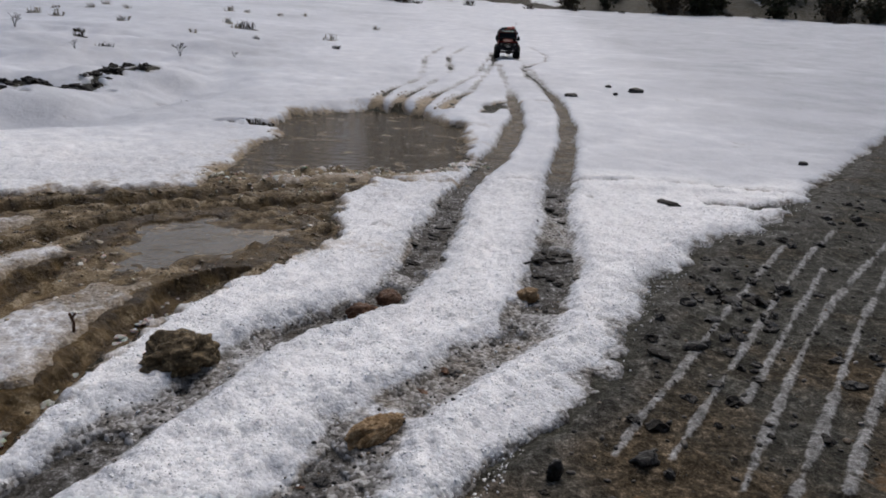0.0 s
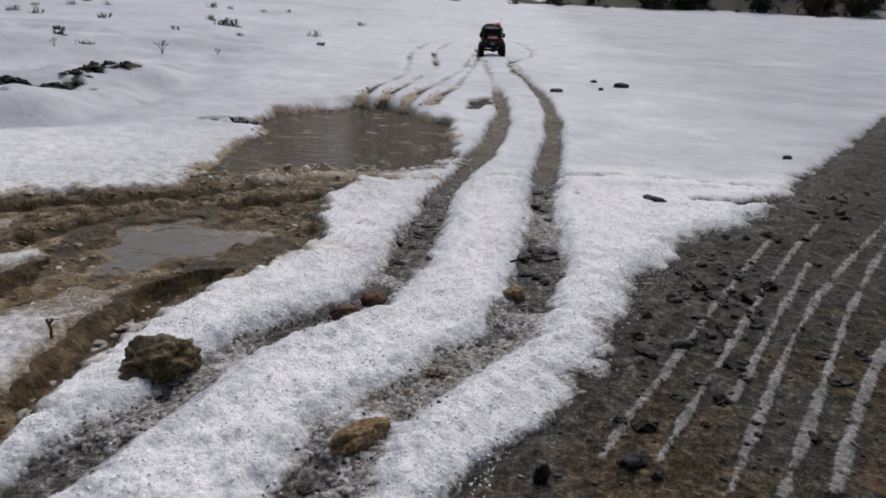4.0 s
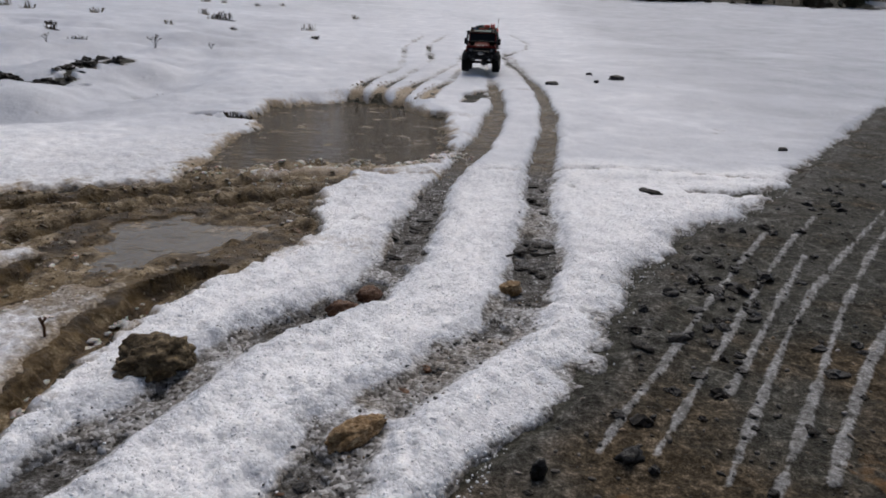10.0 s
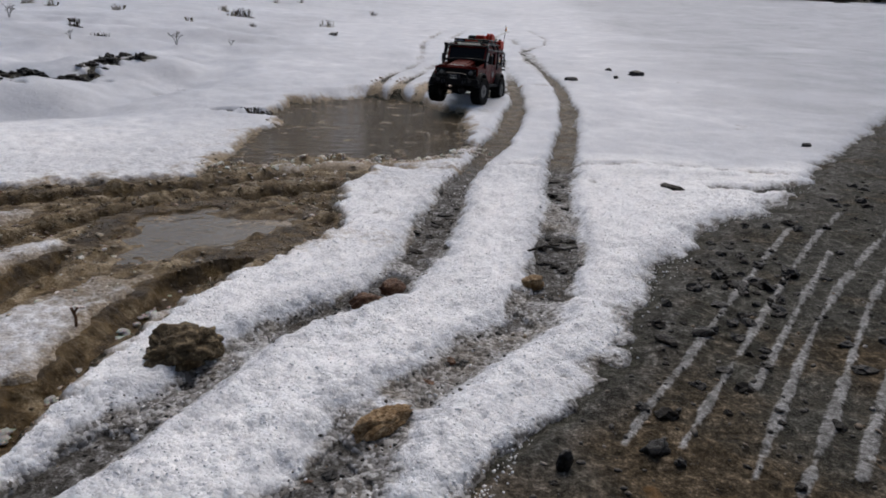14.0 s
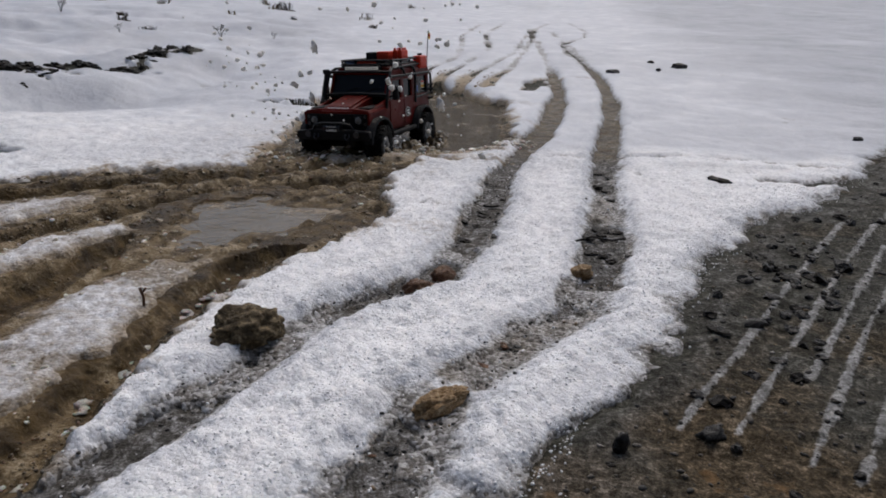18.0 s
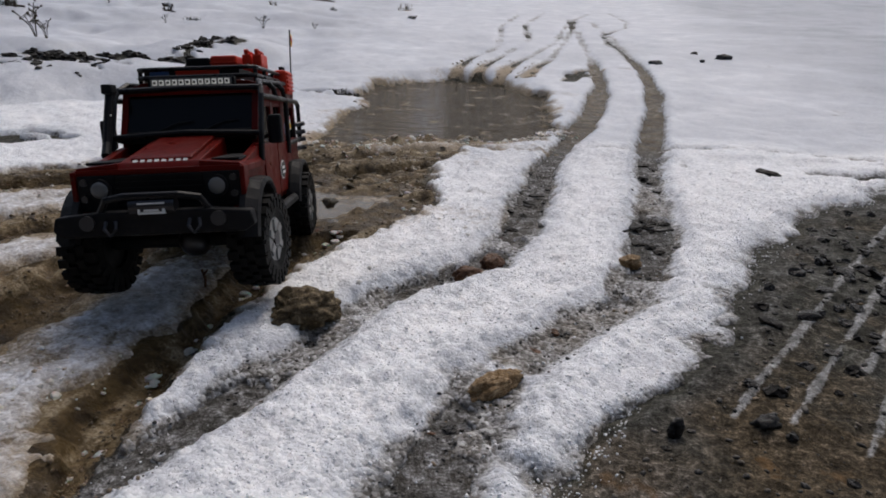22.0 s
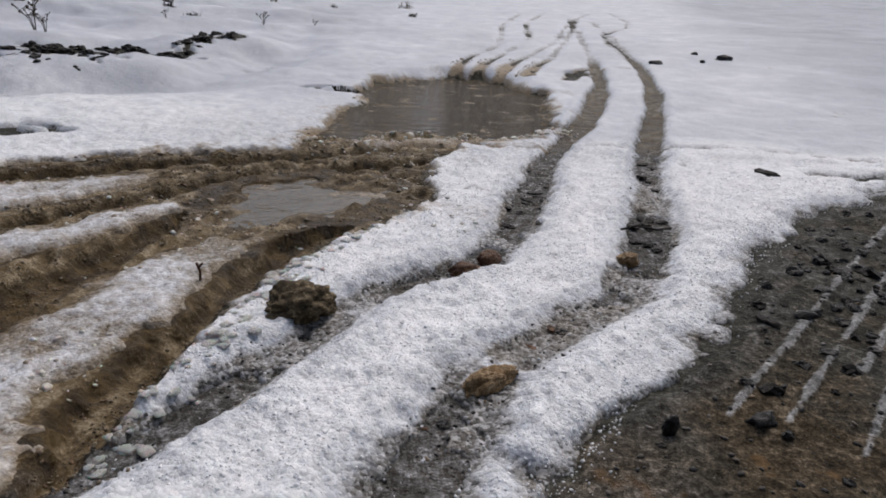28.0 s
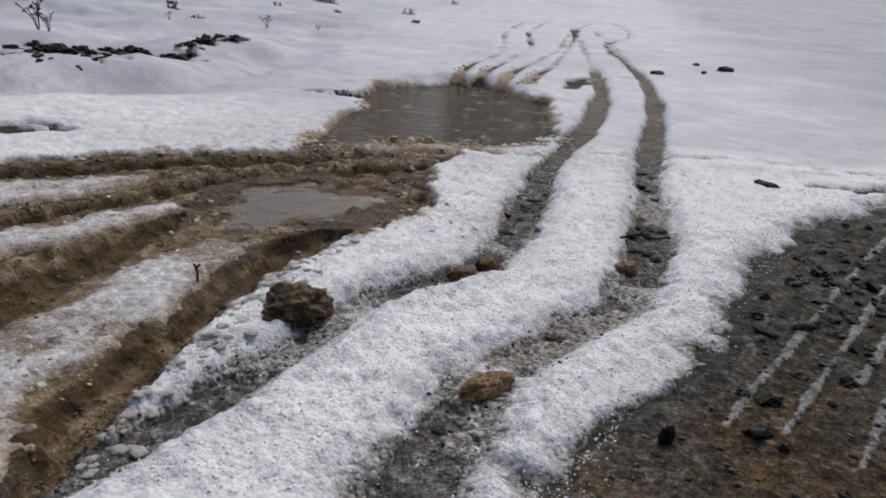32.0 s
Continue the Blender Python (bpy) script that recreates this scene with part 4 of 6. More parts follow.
    for k in range(5):
        add("canister_rib", lambda bm: box(bm, -0.2245, -0.1705, 0.093, 0.0962, 0.2495 + 0.0066 * k, 0.2530 + 0.0066 * k, 0.0012), CAN_RED, "", side_can)
    for x in (-0.188, -0.207):
        add("canister_knob", lambda bm: disc(bm, (x, 0.082, 0.287), (0, 0, 1), 0.0035, 0.007, 12), PLASTIC, "black knob", side_can)
    add("cargo_roll", lambda bm: disc(bm, (-0.140, -0.020, 0.285), (0, 1, 0), 0.013, 0.080, 16), PLASTIC, "rolled dark cloth")
    # snorkel on the right pillar
    snorkel = add("snorkel", lambda bm: tube(bm, [(0.120, -0.096, 0.165), (0.104, -0.099, 0.180), (0.092, -0.099, 0.210), (0.078, -0.098, 0.246)], 0.0058, 10), PLASTIC, "black intake snorkel")
    add("snorkel_head", lambda bm: box(bm, 0.070, 0.090, -0.105, -0.091, 0.243, 0.256, 0.003), PLASTIC, "", snorkel)
    # bumper, winch, hooks
    bumper = add("front_bumper", lambda bm: prism(bm, [(-0.112, 0.088), (-0.100, 0.080), (0.100, 0.080), (0.112, 0.088), (0.108, 0.104), (0.060, 0.108), (-0.060, 0.108), (-0.108, 0.104)], "x", 0.214, 0.236, 0.003), PLASTIC, "heavy black bumper")
    add("bumper_bar", lambda bm: tube(bm, [(0.228, -0.062, 0.104), (0.232, -0.052, 0.121), (0.236, -0.030, 0.125), (0.236, 0.030, 0.125), (0.232, 0.052, 0.121), (0.228, 0.062, 0.104)], 0.0042), TUBING, "", bumper)
    add("winch", lambda bm: disc(bm, (0.231, 0, 0.113), (0, 1, 0), 0.0095, 0.050, 16), DARK_METAL, "", bumper)
    fair = add("fairlead", lambda bm: [box(bm, 0.2365, 0.2400, -0.0150, 0.0150, 0.1145, 0.1175), box(bm, 0.2365, 0.2400, -0.0150, 0.0150, 0.1045, 0.1070), box(bm, 0.2365, 0.2400, -0.0150, -0.0120, 0.1070, 0.1145), box(bm, 0.2365, 0.2400, 0.0120, 0.0150, 0.1070, 0.1145), box(bm, 0.2370, 0.2405, -0.0080, 0.0080, 0.1075, 0.1100)], WHITE, "pale square winch fairlead", bumper)
    for s in (-1, 1):
        add("bow_shackle", lambda bm: tube(bm, [(0.238, s * 0.046 - 0.005, 0.098), (0.242, s * 0.046 - 0.0065, 0.090), (0.244, s * 0.046, 0.082), (0.242, s * 0.046 + 0.0065, 0.090), (0.238, s * 0.046 + 0.005, 0.098)], 0.0020, 7), DARK_METAL, "metal shackle", bumper)
        add("fog_lamp", lambda bm: disc(bm, (0.2365, s * 0.072, 0.0965), (1, 0, 0), 0.0085, 0.006, 18), DARK_METAL, "", bumper)
    add("rear_bumper", lambda bm: box(bm, -0.245, -0.222, -0.090, 0.090, 0.080, 0.098, 0.003), PLASTIC)
    # jack and wheel on the tail, aerial
    jack = add("high_lift_jack", lambda bm: box(bm, -0.236, -0.226, 0.084, 0.092, 0.135, 0.205, 0.001), DARK_METAL, "black lifting jack strapped to the corner")
    for z in (0.150, 0.165, 0.178, 0.192):
        add("jack_tooth", lambda bm: tube(bm, [(-0.230, 0.088, z), (-0.240, 0.098, z + 0.001), (-0.244, 0.106, z + 0.002)], 0.0042, 8), DARK_METAL, "", jack)
    tail_wheel = add("spare_wheel", lambda bm: disc(bm, (-0.246, -0.020, 0.165), (1, 0, 0), 0.052, 0.040, 32), RUBBER, "spare tyre on the tailgate")
    add("spare_rim", lambda bm: disc(bm, (-0.2665, -0.020, 0.165), (1, 0, 0), 0.026, 0.006, 24), RIM, "", tail_wheel)
    aerial = add("aerial", lambda bm: tube(bm, [(-0.212, 0.090, 0.250), (-0.218, 0.091, 0.305), (-0.229, 0.092, 0.358)], 0.0013, 6), PLASTIC, "thin whip aerial with small flag")
    add("flag", lambda bm: prism(bm, [(-0.2280, 0.354), (-0.2440, 0.349), (-0.2410, 0.330), (-0.2245, 0.335)], "y", 0.0912, 0.0928), YELLOW, "small faded yellow flag", aerial)
    add("flag_stripe", lambda bm: prism(bm, [(-0.2270, 0.347), (-0.2433, 0.343), (-0.2420, 0.337), (-0.2255, 0.341)], "y", 0.0905, 0.0935), CLOTH_RED, "red stripe", aerial)
    # round badge on the rear door, stickers on the rear quarter window
    for s in (-1, 1):
        badge = add("door_badge", lambda bm: bmesh.ops.create_cone(bm, cap_ends=True, segments=28, radius1=0.0185, radius2=0.0185, depth=0.0012, matrix=Matrix.Translation((-0.056, s * 0.0948, 0.126)) @ pose(0, 0, 0, 90) @ Matrix.Diagonal((1, 0.76, 1, 1))), WHITE, "round pale badge")
        add("badge_field", lambda bm: bmesh.ops.create_cone(bm, cap_ends=True, segments=28, radius1=0.0168, radius2=0.0168, depth=0.0012, matrix=Matrix.Translation((-0.056, s * 0.0954, 0.126)) @ pose(0, 0, 0, 90) @ Matrix.Diagonal((1, 0.73, 1, 1))), GREEN, "", badge)
        for dz in (0.0035, -0.0038):
            add("badge_bar", lambda bm: box(bm, -0.067 + dz * 0.4, -0.045 + dz * 0.4, min(s * 0.0958, s * 0.0964), max(s * 0.0958, s * 0.0964), 0.1243 + dz, 0.1280 + dz), WHITE, "", badge)
        for x0, x1, z0, z1, mt in ((-0.158, -0.136, 0.206, 0.215, TRIM), (-0.197, -0.182, 0.184, 0.208, WHITE), (-0.196, -0.183, 0.187, 0.195, YELLOW), (-0.196, -0.183, 0.202, 0.207, CLOTH_RED), (-0.160, -0.138, 0.176, 0.195, BLUE)):
            off = 0.0867 if mt in (TRIM, WHITE, BLUE) else 0.0873
            add("window_sticker", lambda bm: box(bm, x0, x1, min(s * off, s * (off + 0.0004)), max(s * off, s * (off + 0.0004)), z0, z1), mt)
    for s in (-1, 1):
        add("tail_lamp", lambda bm: disc(bm, (-0.2235, s * 0.076, 0.14), (1, 0, 0), 0.007, 0.006, 16), CLOTH_RED)
    # wheels: rim, tyre with tread blocks, hub
    wheels = []
    for cx in (0.162, -0.162):
        for s in (-1, 1):
            bm = bmesh.new()
            disc(bm, (0, s * 0.0115, 0), (0, 1, 0), 0.0285, 0.015, 32)
            rim = part("wheel", bm, RIM, truck, "mud-caked silver wheel")
            bm = bmesh.new()
            n = 40
            prof = [(0.0275, -0.019), (0.036, -0.0225), (0.048, -0.0225), (0.0535, -0.0185), (0.0545, 0.0), (0.0535, 0.0185), (0.048, 0.0225), (0.036, 0.0225), (0.0275, 0.019)]
            rows = [[bm.verts.new((r * math.cos(k * math.tau / n), y, r * math.sin(k * math.tau / n))) for r, y in prof] for k in range(n)]
            for k in range(n):
                for j in range(len(prof)):
                    bm.faces.new([rows[k][j], rows[k][(j + 1) % len(prof)], rows[(k + 1) % n][(j + 1) % len(prof)], rows[(k + 1) % n][j]])
            bmesh.ops.recalc_face_normals(bm, faces=bm.faces)
            part("tyre", bm, RUBBER, rim, "chunky black off-road tyre")
            bm = bmesh.new()
            for k in range(22):
                for yy, ph, w in ((-0.0165, 0.0, 0.0065), (-0.0055, 0.5, 0.0045), (0.0055, 0.0, 0.0045), (0.0165, 0.5, 0.0065)):
                    a = (k + ph) * math.tau / 22
                    box(bm, -0.0052, 0.0052, yy - w, yy + w, 0.051, 0.0585 - (0.0012 if w > 0.006 else 0), 0, pose(0, 0, 0, 0, math.degrees(a), 0))
                for sy in (-1, 1):
                    a = (k + 0.25) * math.tau / 22
                    box(bm, -0.003, 0.003, sy * 0.021, sy * 0.0235, 0.040, 0.053, 0, pose(0, 0, 0, 0, math.degrees(a), 0))
            bmesh.ops.recalc_face_normals(bm, faces=bm.faces)
            tagged(part("tread", bm, RUBBER, rim, "mud-filled tread blocks"), kind="stuff")
            bm = bmesh.new()
            disc(bm, (0, s * 0.0175, 0), (0, 1, 0), 0.010, 0.008, 12)
            part("hub", bm, DARK_METAL, rim)
            bm = bmesh.new()
            disc(bm, (0, s * -0.0055, 0), (0, 1, 0), 0.0290, 0.018, 24)
            part("barrel", bm, PLASTIC, rim, "dark muddy wheel barrel")
            for k in range(6):
                a = k * math.tau / 6
                bm = bmesh.new()
                box(bm, 0.011, 0.026, min(s * 0.016, s * 0.0215), max(s * 0.016, s * 0.0215), -0.0045, 0.0045, 0.001, pose(0, 0, 0, 0, math.degrees(a), 0))
                part("spoke", bm, RIM, rim)
            rim.location = (cx, s * 0.098, 0.055)
            wheels.append((rim, cx, s))
    return truck, wheels


truck, wheels = build_truck()


# ---- stones, clods and litter ----
def make_stone(name, dark, light, rough=0.6, scale=60):
    m = mat(name, dark, rough)
    n = Nodes(m)
    a = n.noise(scale, 5, 0.7)
    col = n.ramp(a, [(0.3, tuple(c * 0.5 for c in dark)), (0.5, dark), (0.72, light)])
    n.set(Base_Color=col, Roughness=n.ramp(n.noise(scale * 2, 3), [(0.3, grey(rough - 0.2)), (0.7, grey(rough + 0.2))]), Normal=n.bump(a, 0.004, 0.9), Specular_IOR_Level=0.2)
    return m


CLOD = make_stone("mossy_earth", (0.085, 0.062, 0.034), (0.36, 0.28, 0.17), 0.75, 110)
TAN = make_stone("tan_sandstone", (0.24, 0.15, 0.070), (0.55, 0.42, 0.26), 0.55, 160)
RUST = make_stone("reddish_stone", (0.11, 0.055, 0.030), (0.26, 0.16, 0.10), 0.5, 80)
DARK = make_stone("wet_dark_stone", (0.018, 0.017, 0.016), (0.075, 0.070, 0.064), 0.4, 90)
LITTER = make_stone("wet_black_litter", (0.010, 0.008, 0.006), (0.035, 0.028, 0.020), 0.5, 120)
STALK = make_stone("dry_stalk", (0.035, 0.026, 0.016), (0.11, 0.085, 0.05), 0.8, 150)
STRAW = make_stone("dry_grass", (0.20, 0.17, 0.12), (0.36, 0.31, 0.22), 0.8, 40)


def top_at(x, y):
    s, t = relief(np.array([float(x)]), np.array([float(y)]))[:2]
    return float(max(s[0], t[0]))


def soil_at(x, y):
    return float(relief(np.array([float(x)]), np.array([float(y)]))[0][0])


def lump(bm, size, rng, sub=3, rough=0.25, m=None, sharp=0.5):
    """An irregular stone of the given half sizes."""
    made = bmesh.ops.create_icosphere(bm, subdivisions=sub, radius=1.0)["verts"]
    off = Vector((rng.uniform(-9, 9), rng.uniform(-9, 9), rng.uniform(-9, 9)))
    for v in made:
        p = v.co.copy()
        k = 1 + rough * noise.noise(p * 1.3 + off) + rough * 0.55 * noise.noise(p * 3.1 + off) + rough * 0.3 * noise.noise(p * 7.3 - off)
        q = p * k
        f = Vector((round(q.x * 2.2) / 2.2, round(q.y * 2.2) / 2.2, round(q.z * 2.2) / 2.2))
        q = q.lerp(f, sharp * 0.35)
        v.co = Vector((q.x * size[0], q.y * size[1], q.z * size[2]))
    if m is not None:
        bmesh.ops.transform(bm, matrix=m, verts=made)


def stone(name, x, y, size, material, label, turn=0.0, seed=0, sink=0.3, sub=3, rough=0.28, category="stone", group="", tilt=0.0, sharp=0.5, facets=False):
    rng = random.Random(seed * 77 + 5)
    bm = bmesh.new()
    lump(bm, size, rng, sub, rough, pose(0, 0, 0, tilt, 0, turn), sharp)
    ob = part(name, bm, material, None, "", sub > 1 and not facets)
    ob.location = (x, y, soil_at(x, y) + size[2] * (1 - sink))
    return tagged(ob, label, category, group)


stone("earth_clod", -0.288, 0.688, (0.042, 0.032, 0.024), CLOD, "dark mossy clod of earth lying on snow", 20, 1, 0.25, 5, 0.45, "clod", sharp=0.4)
stone("tan_stone", -0.046, 0.572, (0.033, 0.015, 0.014), TAN, "elongated tan sandstone lying in the icy rut", 44, 2, 0.30, 5, 0.36, sharp=0.35)
stone("reddish_stone", -0.101, 0.872, (0.022, 0.013, 0.012), RUST, "reddish brown stone in the wheel rut", 10, 3, 0.25, 4, 0.35)
stone("reddish_stone", -0.068, 0.925, (0.020, 0.014, 0.013), RUST, "wet brown stone beside the rut's edge", 50, 4, 0.25, 4, 0.35)
stone("tan_stone", 0.146, 0.968, (0.018, 0.013, 0.012), TAN, "rounded tan stone in the wheel rut", 30, 5, 0.25, 4, 0.30)
stone("dark_leaf", 0.556, 1.625, (0.032, 0.014, 0.009), LITTER, "curled wet dead leaf on the snow", -45, 6, -0.6, 3, 0.45, "leaf")
stone("field_stone", 0.684, 4.00, (0.040, 0.028, 0.020), DARK, "dark stone poking out of the snow", 5, 7, 0.10, 3, 0.30)
stone("field_stone", 1.185, 4.49, (0.052, 0.034, 0.021), DARK, "dark stone half buried in snow", 15, 8, 0.1, 3, 0.35)
stone("field_stone", 1.03, 4.62, (0.022, 0.014, 0.012), DARK, "small dark stone in the snow", 0, 9, -0.5, 3, 0.3)
stone("field_stone", 1.01, 4.30, (0.020, 0.012, 0.011), DARK, "small dark stone in the snow", 40, 10, -0.5, 3, 0.3)
stone("pebble", 1.231, 2.326, (0.016, 0.012, 0.010), DARK, "single black pebble lying on snow", 0, 11, -0.5, 3, 0.3)
stone("road_stone", 0.124, 0.512, (0.009, 0.006, 0.011), DARK, "upright dark stone at the road's edge", 30, 12, 0.35, 3, 0.5, tilt=15, sharp=1.0)
stone("road_stone", 0.213, 0.536, (0.013, 0.009, 0.007), DARK, "flat black stone on the wet road", 20, 13, 0.35, 3, 0.5, sharp=1.0)
stone("pale_stone", 1.30, 1.80, (0.055, 0.035, 0.012), make_stone("pale_ice", (0.34, 0.34, 0.33), (0.62, 0.62, 0.61), 0.5, 40), "flat pale lump of ice on the road", 20, 14, 0.3, 3, 0.3, "ice")

# black litter and pebbles scattered along the two ruts
rng = random.Random(11)
for line, y0, y1, count in ((RIGHT_RUT, 1.02, 1.75, 46), (LEFT_RUT, 1.0, 1.6, 20), (RIGHT_RUT, 0.45, 0.98, 26), (LEFT_RUT, 0.55, 0.98, 16)):
    ys = [p[1] for p in line]
    xs = [p[0] for p in line]
    for k in range(count):
        y = rng.uniform(y0, y1)
        x = float(np.interp(y, ys, xs)) + rng.gauss(0, 0.020)
        big = rng.random() ** 2
        r = 0.0025 + (0.0105 if y > 1.0 else 0.0045) * big
        black = y > 1.0
        stone("rut_litter" if black else "rut_pebble", x, y, (r * rng.uniform(0.9, 1.7), r, r * rng.uniform(0.3, 0.6)), LITTER if black else rng.choice((DARK, DARK, DARK, RUST)),
              "wet black leaf litter in the wheel rut" if black else "small stone frozen into the wheel rut", rng.uniform(0, 180), 200 + k + int(1000 * y), 0.35, 2, 0.7, "litter" if black else "stone", "litter in the ruts" if black else "pebbles in the ruts", sharp=1.0, facets=True)
# a thin wet branch across the right rut
bm = bmesh.new()
tube(bm, [(0.150, 1.115, 0.004), (0.180, 1.122, 0.012), (0.215, 1.118, 0.008), (0.240, 1.128, 0.010)], 0.0022, 6)
tube(bm, [(0.180, 1.122, 0.012), (0.196, 1.150, 0.012), (0.205, 1.185, 0.010)], 0.0015, 6)
branch = tagged(part("twig", bm, LITTER), "thin wet black twig across the rut", "twig")
branch.location.z = -0.010
bm = bmesh.new()
tube(bm, [(0, 0, -0.01), (0.001, 0.002, 0.012), (-0.002, 0.0, 0.026)], 0.0018, 6)
tube(bm, [(0, 0, 0.018), (0.006, 0.001, 0.026)], 0.0015, 6)
twig = tagged(part("twig", bm, RUST), "short brown twig stuck upright in slush", "twig")
twig.location = (-0.456, 0.765, top_at(-0.456, 0.765))

# loose stones of the wet road: larger ones apart, the small gravel joined
rng = random.Random(5)
placed = 0
while placed < 215:
    x, y = (rng.uniform(0.1, 1.5), rng.uniform(0.42, 1.9)) if placed % 5 < 3 else (rng.gauss(0.45, 0.10), rng.gauss(0.98, 0.16))
    d = float(inside(np.array([x]), np.array([y]), ROAD_AREA)[0])
    if d < 0.015 or (d > 0.16 and rng.random() < 0.72):
        continue
    r = (0.0030 + 0.0080 * rng.random() ** 2.0) * (1.0 if placed % 5 < 3 else 1.15)
    stone("gravel_stone", x, y, (r * rng.uniform(0.9, 1.4), r, r * rng.uniform(0.5, 0.85)), rng.choice((DARK, LITTER, DARK, DARK, LITTER, DARK)), "loose wet dark stone on the gravel road", rng.uniform(0, 180), 600 + placed, 0.62, 2, 0.7, "stone", "loose stones on the road", sharp=1.0, facets=True)
    placed += 1


def scatter(name, material, count, r0, r1, where, label, seed, flat=0.6, sub=1):
    """Many small lumps in one mesh, at places that the function accepts."""
    rng = random.Random(seed)
    bm = bmesh.new()
    bmesh.ops.create_icosphere(bm, subdivisions=sub, radius=1.0)
    shape = [v.co.copy() for v in bm.verts]
    tris = [[v.index for v in f.verts] for f in bm.faces]
    bm.free()
    pts = where(rng, count)
    xs, ys = np.array([p[0] for p in pts]), np.array([p[1] for p in pts])
    s, t = relief(xs, ys)[:2]
    zs = np.maximum(s, t)
    co, fs = [], []
    for (x, y), z in zip(pts, zs):
        r = r0 + (r1 - r0) * rng.random() ** 3
        m = pose(x, y, z + r * (0.15 if sub == 1 else -0.05), rng.uniform(-30, 30), rng.uniform(-30, 30), rng.uniform(0, 360))
        b = len(co)
        sx, sy, sz = r * rng.uniform(0.8, 1.5), r * rng.uniform(0.7, 1.1), r * flat * rng.uniform(0.7, 1.3)
        for c in shape:
            k = rng.uniform(0.75, 1.25) if sub == 1 else rng.uniform(0.88, 1.12)
            co.append(m @ Vector((c.x * sx * k, c.y * sy * k, c.z * sz * k)))
        fs += [[b + i for i in f] for f in tris]
    me = bpy.data.meshes.new(name)
    me.from_pydata(co, [], fs)
    me.shade_smooth()
    me.materials.append(material)
    return tagged(new(name, me), label, name.split("_")[-1], kind="stuff")


def make_grit():
    m = mat("mixed_gravel", (0.06, 0.055, 0.05), 0.45)
    n = Nodes(m)
    isl = n.t.nodes.new("ShaderNodeNewGeometry").outputs["Random Per Island"]
    col = n.ramp(isl, [(0.0, (0.012, 0.011, 0.010)), (0.5, (0.040, 0.036, 0.031)), (0.8, (0.085, 0.075, 0.062)), (0.93, (0.20, 0.14, 0.08)), (1.0, (0.36, 0.35, 0.34))])
    n.set(Base_Color=col, Normal=n.bump(n.noise(200, 3), 0.002, 0.6), Specular_IOR_Level=0.35)
    return m


def make_slush_lumps():
    m = mat("brown_slush_lumps", (0.25, 0.19, 0.12), 0.35)
    n = Nodes(m)
    isl = n.t.nodes.new("ShaderNodeNewGeometry").outputs["Random Per Island"]
    col = n.ramp(n.math("ADD", n.math("MULTIPLY", isl, 0.6), n.math("MULTIPLY", n.noise(80, 4), 0.5)), [(0.2, (0.055, 0.036, 0.016)), (0.5, (0.115, 0.078, 0.038)), (0.75, (0.18, 0.135, 0.078)), (0.95, (0.36, 0.30, 0.21))])
    n.set(Base_Color=col, Normal=n.bump(n.noise(260, 3), 0.003, 0.8), Subsurface_Weight=0.15, Subsurface_Scale=0.004)
    return m


def make_ice_grains():
    m = mat("ice_grains", (0.85, 0.86, 0.88), 0.2)
    n = Nodes(m)
    isl = n.t.nodes.new("ShaderNodeNewGeometry").outputs["Random Per Island"]
    col = n.ramp(isl, [(0.0, (0.74, 0.75, 0.77)), (0.5, (0.88, 0.885, 0.90)), (1.0, (0.97, 0.97, 0.975))])
    n.set(Base_Color=col, Roughness=0.3)
    return m


def make_pale_slush():
    m = mat("pale_slush_lumps", (0.5, 0.47, 0.42), 0.3)
    n = Nodes(m)
    isl = n.t.nodes.new("ShaderNodeNewGeometry").outputs["Random Per Island"]
    col = n.ramp(n.math("ADD", n.math("MULTIPLY", isl, 0.6), n.math("MULTIPLY", n.noise(120, 4), 0.5)), [(0.2, (0.27, 0.215, 0.14)), (0.5, (0.50, 0.45, 0.37)), (0.85, (0.80, 0.78, 0.73))])
    n.set(Base_Color=col, Normal=n.bump(n.noise(260, 3), 0.003, 0.8), Subsurface_Weight=0.2, Subsurface_Scale=0.004)
    return m


GRIT, SLUSH, GRAINS, PALE_SLUSH = make_grit(), make_slush_lumps(), make_ice_grains(), make_pale_slush()


def on_area(x0, x1, y0, y1, accept, near=1.0):
    """Places thicker towards the road's end of the field."""
    def pick(rng, count):
        out = []
        while len(out) < count:
            k = count * 2
            xs = np.array([rng.uniform(x0, x1) for _ in range(k)])
            ys = np.array([y0 + (y1 - y0) * rng.random() ** (1 + near) for _ in range(k)])
            ok = accept(xs, ys)
            out += list(zip(xs[ok], ys[ok]))
        return out[:count]
    return pick


scatter("road_gravel", GRIT, 5200, 0.0008, 0.0042, on_area(-0.05, 1.9, 0.35, 2.6, lambda x, y: inside(x, y, ROAD_AREA) > 0.0, 0.8), "fine wet dark gravel strewn over the road", 31)
scatter("rut_gravel", GRIT, 900, 0.0008, 0.0030, on_area(-0.4, 0.4, 0.36, 2.0, lambda x, y: (np.minimum(from_line(x, y, RIGHT_RUT), from_line(x, y, LEFT_RUT)) < 0.042), 0.8), "grit frozen into the wheel ruts", 32)
scatter("slush_grains", SLUSH, 6500, 0.0008, 0.0028, on_area(-1.0, -0.2, 0.36, 1.7, lambda x, y: (inside(x, y, MUD_AREA) > -0.005) & (inside(x, y, NEAR_PUDDLE) < 0.0) & (np.max([inside(x, y, a) for a in SNOW_ISLANDS], axis=0) < -0.03), 0.5), "granular wet brown slush", 36, 0.7)
